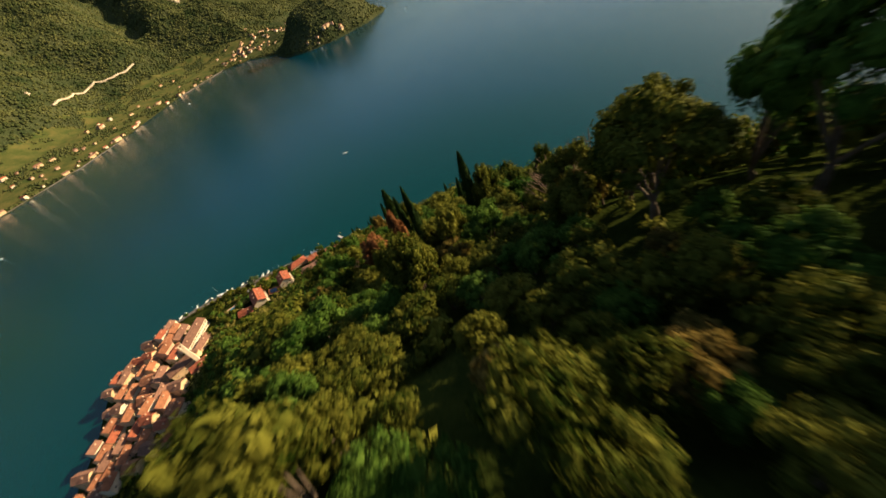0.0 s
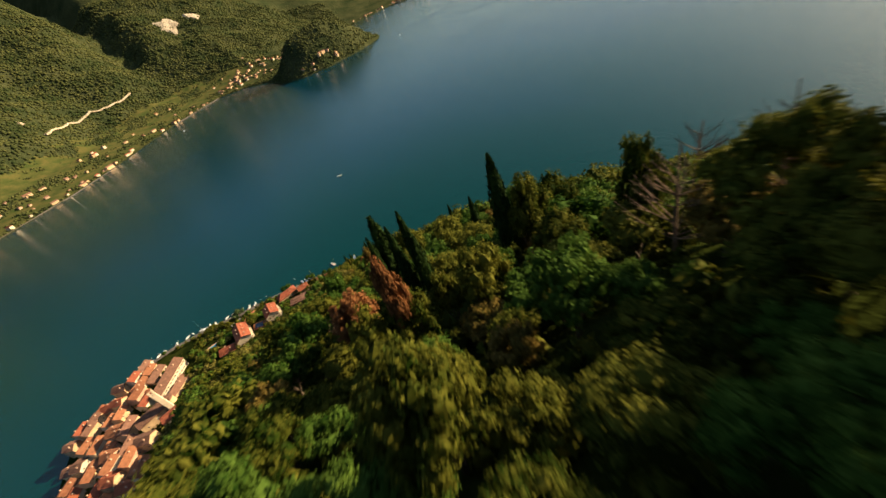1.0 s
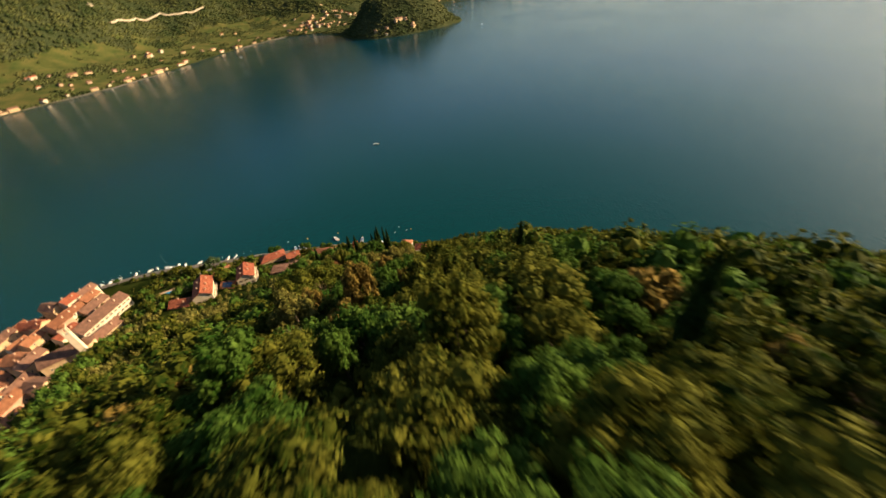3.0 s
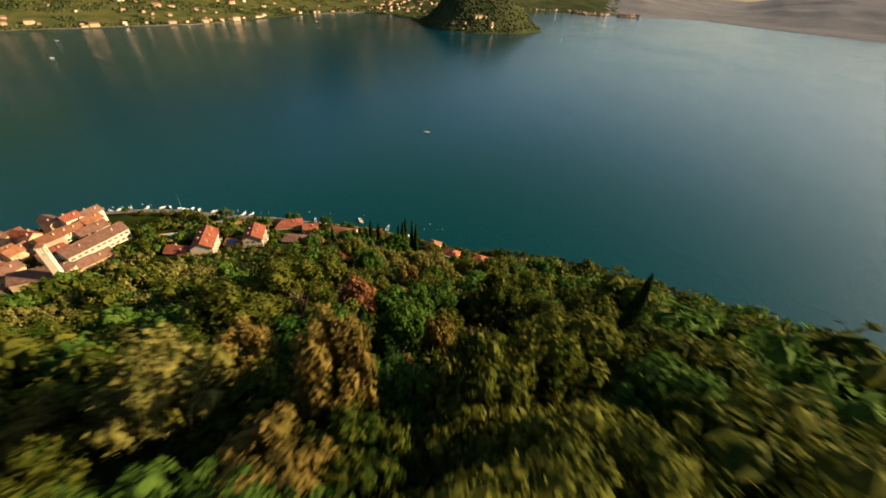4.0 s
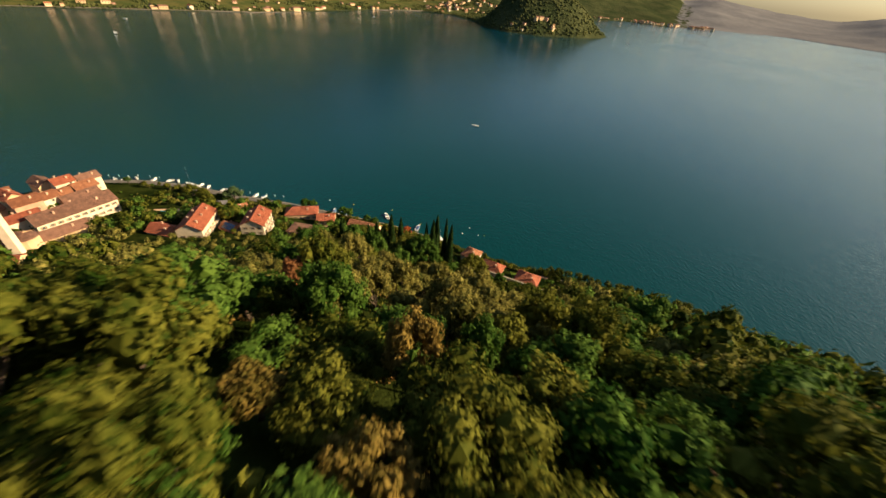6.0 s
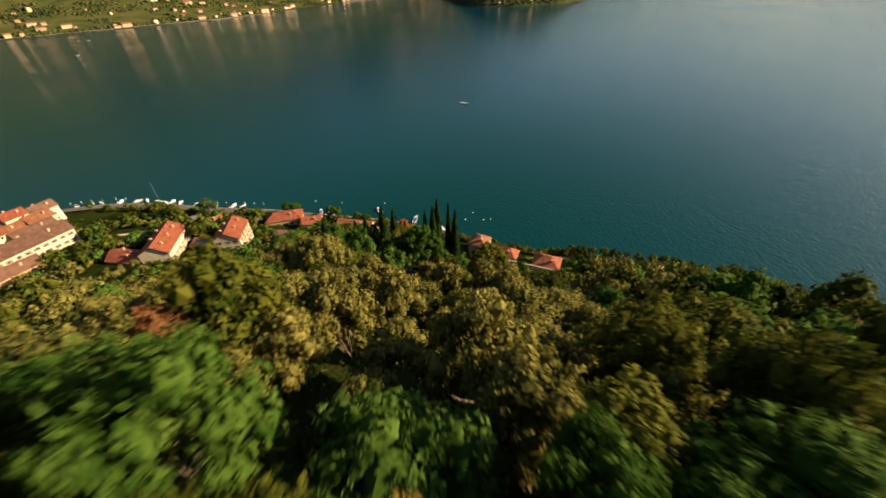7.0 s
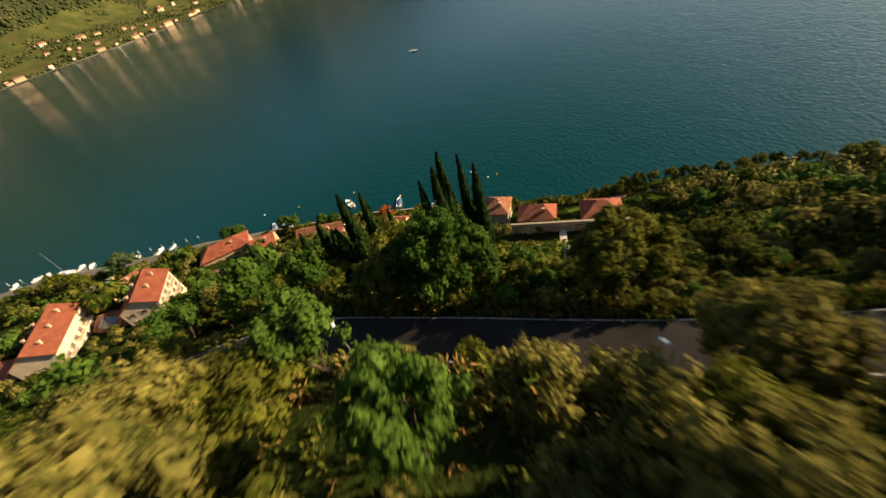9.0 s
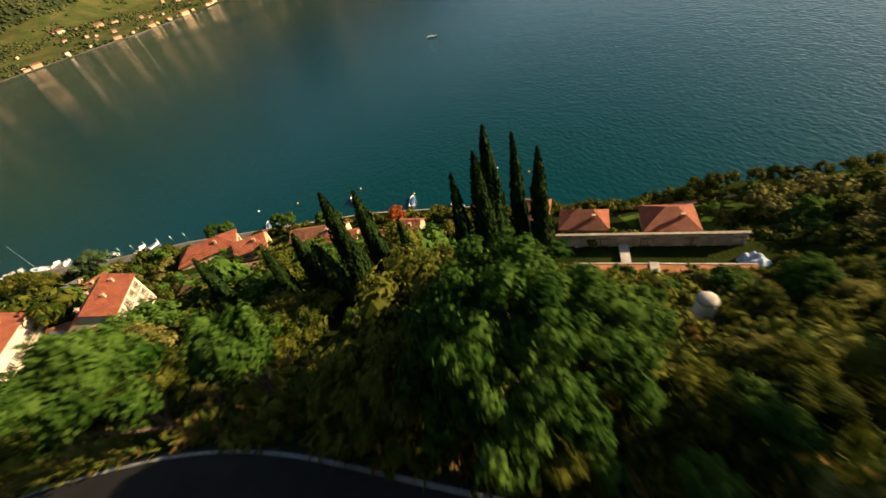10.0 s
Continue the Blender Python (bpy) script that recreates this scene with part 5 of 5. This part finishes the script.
for x, y in [(-28, -5.5), (-24.5, -6.5), (-31.5, -4.5)]:
    motor_boat(x, y, 12, 5.2, True, label="small covered boat at the jetty")
for x, y in shore_run(-190, -150, -7.0, 5.5) + shore_run(-100, -66, -6.5, 5.0):
    post = thing("mooring_post", pose(x, y, 0, 4, 3, 0), "pale mooring post standing in the water", "post", "mooring posts")
    part("pole", tube(bmesh.new(), [(0, 0, -2), (0, 0, 1.5)], [0.11, 0.09], 7), M["white_sheet"], post)
for x, y, mat in [(2.2, 2.6, "buoy"), (46, -17, "white_sheet"), (50.6, -10.4, "white_sheet"), (55.4, -17.7, "white_sheet"), (58.9, -17.7, "buoy"), (-38, 8, "white_sheet"), (-22.3, 5.3, "buoy"), (21.0, -11.0, "buoy")]:
    root = thing("buoy", pose(x, y, 0.1), "small mooring buoy on the water", "buoy", "buoys")
    bm = bmesh.new()
    bmesh.ops.create_uvsphere(bm, u_segments=12, v_segments=8, radius=0.35)
    part("float", bm, M[mat], root)
    part("ring", tube(bmesh.new(), [(0, 0, 0.3), (0, 0, 0.5)], [0.06, 0.05], 6), M["steel"], root)

# a cedar on the waterfront
v, f, c = crown_arrays(77, 6.2, 2.2, 8.6, 34, 4200, 0.34)
cedar = thing("cedar_tree", pose(-90.0, -6.5, gz(-90.0, -6.5)), "broad grey-green cedar on the waterfront", "tree")
part("trunk", trunk_mesh("trunk", c, 2.6, 0.34, 5, M["bark"]), None, cedar)
part("crown", mesh_of("crown", v.tolist(), f.tolist(), M["pine"]), None, cedar)

# ---- boathouse balcony ----
bal = thing("balcony", pose(46.8, -43.6, 2.4, 0, 0, -28), "timber balcony beside the boathouse", "balcony")
part("deck", box(bmesh.new(), -1.6, -1.6, 2.6, 1.6, 1.6, 2.8), M["timber"], bal)
for px, py in ((-1.5, -1.5), (1.5, -1.5), (-1.5, 1.5), (1.5, 1.5)):
    part("post", box(bmesh.new(), px - 0.07, py - 0.07, -0.8, px + 0.07, py + 0.07, 3.7), M["timber"], bal)
for y_ in (-1.5, 1.5):
    part("rail", box(bmesh.new(), -1.6, y_ - 0.04, 3.6, 1.6, y_ + 0.04, 3.72), M["timber"], bal)

# ---- across the lake ----
fr = random.Random(31)


def far_point(line_pick, lo, hi):
    (ax, ay), (bx, by) = FAR_SHORE[line_pick], FAR_SHORE[line_pick + 1]
    u, d = fr.random(), math.hypot(bx - ax, by - ay)
    k = fr.uniform(lo, hi)
    return ax + (bx - ax) * u - (by - ay) / d * k, ay + (by - ay) * u + (bx - ax) / d * k


def fz(x, y):
    return float(far_z(np.array([float(x)]), np.array([float(y)]))[0])


FAR_HOUSES = []
for lx, ly, hgt, rise, wall, roof in ((13, 9, 7, 2.6, "plaster", "tile"), (17, 10, 9, 3, "plaster_white", "tile_red"), (11, 9, 6, 2.4, "plaster_pink", "tile_brown"), (24, 11, 9, 3, "plaster", "tile_brown")):
    root = thing("house", pose(0, 0, -500), "distant house with tiled roof across the lake", "house", "houses across the lake")
    part("wall", box(bmesh.new(), -lx / 2, -ly / 2, -5, lx / 2, ly / 2, hgt + 0.1), M[wall], root)
    o = part("roof", roof_mesh(lx, ly, rise, 0.7, False, 0.3, M[roof]), None, root)
    o.location.z = hgt + 0.3
    for k in range(3):
        part("window", box(bmesh.new(), -lx * 0.36 + k * lx * 0.3, -ly / 2 - 0.06, hgt * 0.45, -lx * 0.36 + k * lx * 0.3 + 1.5, -ly / 2 + 0.1, hgt * 0.75), M["window"], root)
    FAR_HOUSES.append(root)
sites = [far_point(p, 6, 22 if fr.random() < 0.2 else 230) for p in (2, 3, 3, 3, 4, 4, 4, 4, 5, 5, 5, 5, 6, 6, 6, 6, 6, 7, 7, 7) for _ in range(4)]
sites += [(fr.gauss(20, 70), fr.gauss(1800, 70)) for _ in range(45)] + [(fr.gauss(160, 60), fr.gauss(1960, 60)) for _ in range(25)]
sites += [(fr.gauss(260, 60), fr.gauss(1180, 14)) for _ in range(9)]
sites += [far_point(p, 8, 90) for p in (20, 21, 21, 22, 22, 22, 23) for _ in range(13)]
for x, y in sites:
    if fz(x, y) > 1.5:
        o = copy_thing(fr.choice(FAR_HOUSES), pose(x, y, fz(x, y), 0, 0, fr.choice((40, 50, -40, -50, 45)) + fr.uniform(-8, 8)))
        o.scale = (fr.uniform(0.5, 0.95),) * 3
for p in FAR_HOUSES:
    for o in (*p.children_recursive, p):
        bpy.data.objects.remove(o)
n_crowns = 46000
cx, cy = np.random.default_rng(5).uniform(-1250, 760, n_crowns * 4), np.random.default_rng(6).uniform(380, 2900, n_crowns * 4)
sd = far_distance(cx, cy)
patchy = bumpy(cx, cy, 35, 9) + 0.35 * bumpy(cx, cy, 11, 19)
ok = (sd > 5) & (sd < 1500) & ((patchy > 0.02) | (sd > 330) | (cx > 90) & (cy < 1640) | (sd < 26) & (patchy > -0.12))
cx, cy, sd = cx[ok][:n_crowns], cy[ok][:n_crowns], sd[ok][:n_crowns]
cz = far_z(cx, cy)
rc = np.random.default_rng(8)
size = rc.uniform(2.6, 6.2, len(cx)) * np.where(sd > 330, 1.25, 0.85)
OCT_V = np.array([(0, 0, 1.0), (1, 0, 0), (0, 1, 0), (-1, 0, 0), (0, -1, 0), (0, 0, -0.7)])
OCT_F = np.array([(0, 1, 2), (0, 2, 3), (0, 3, 4), (0, 4, 1), (5, 2, 1), (5, 3, 2), (5, 4, 3), (5, 1, 4)])
spin = rc.uniform(0, 1.57, len(cx))
turned = np.stack([OCT_V[:, 0] * np.cos(spin)[:, None] - OCT_V[:, 1] * np.sin(spin)[:, None], OCT_V[:, 0] * np.sin(spin)[:, None] + OCT_V[:, 1] * np.cos(spin)[:, None], np.tile(OCT_V[:, 2], (len(cx), 1))], -1)
vv = turned * (size[:, None, None] * rc.uniform(0.7, 1.2, (len(cx), 6, 1))) + np.stack([cx, cy, cz + size * 0.3], -1)[:, None]
ff = OCT_F[None] + (np.arange(len(cx)) * 6)[:, None, None]
tagged(new("far_woods", mesh_of("far_woods", vv.reshape(-1, 3).tolist(), ff.reshape(-1, 3).tolist(), M["far_crown"], True)), "distant woods on the shore across the lake", "trees", kind="stuff")
tagged(new("far_meadow", sheet("far_meadow", np.arange(-1250, 120, 9.0), np.arange(380, 2060, 9.0), lambda x, y: far_z(x, y) + 0.7, M["meadow"], lambda x, y, z: (far_distance(x, y) > 10) & (far_distance(x, y) < 330) & (bumpy(x, y, 35, 9) < 0.2))), "terraced meadows behind the far shore", "meadow", kind="structure")


def over_far(line, half, lift, mat, name):
    p = []
    for (ax, ay), (bx, by) in zip(line, line[1:]):
        k_ = max(1, int(math.hypot(bx - ax, by - ay) / 8))
        p += [(ax + (bx - ax) * i / k_, ay + (by - ay) * i / k_) for i in range(k_)]
    p = np.array(p)
    t = np.gradient(p, axis=0)
    t /= np.linalg.norm(t, axis=1, keepdims=True)
    nn = np.stack([-t[:, 1], t[:, 0]], 1) * half
    z = far_z(p[:, 0], p[:, 1]) + lift
    rows = np.stack([np.c_[p + nn, z], np.c_[p - nn, z], np.c_[p - nn, z - 6], np.c_[p + nn, z - 6]], 1)
    fs_ = [(i * 4 + k, i * 4 + (k + 1) % 4, i * 4 + 4 + (k + 1) % 4, i * 4 + 4 + k) for i in range(len(p) - 1) for k in range(4)]
    return mesh_of(name, rows.reshape(-1, 3).tolist(), fs_, mat)


tagged(new("road", over_far([(-681, 1558), (-656, 1720), (-590, 1811), (-529, 1852), (-440, 1947)], 5, 9.0, M["rock"], "road")), "pale road cut across the far mountainside", "road", kind="structure")
tagged(new("road", over_far([(-1140, 500), (-870, 745), (-728, 864), (-552, 1022), (-440, 1200), (-292, 1512), (-112, 1702)], 2.2, 0.9, M["paving"], "road")), "shore road across the lake", "road", kind="structure")
for qx, qy, qs in ((-182, 2475, 48), (-45, 2522, 40), (-734, 1620, 9)):
    a_ = np.random.default_rng(int(qs))
    g1, g2 = np.meshgrid(np.linspace(-1, 1, 14), np.linspace(-1, 1, 12))
    x_, y_ = qx + g1 * qs * (1 + 0.25 * np.sin(5 * g2)), qy + g2 * qs * (0.9 + 0.3 * np.sin(4 * g1))
    z_ = far_z(x_, y_) + 4 + 4 - 14 * np.clip(g1**2 + g2**2 - 0.55, 0, 2) + a_.uniform(-1.5, 1.5, g1.shape)
    tagged(new("cliff", mesh_of("cliff", np.stack([x_, y_, z_], -1).reshape(-1, 3).tolist(), [(j * 14 + i, j * 14 + i + 1, j * 14 + i + 15, j * 14 + i + 14) for j in range(11) for i in range(13)], M["rock"])), "bare pale cliff in the far wood", "cliff", kind="structure")
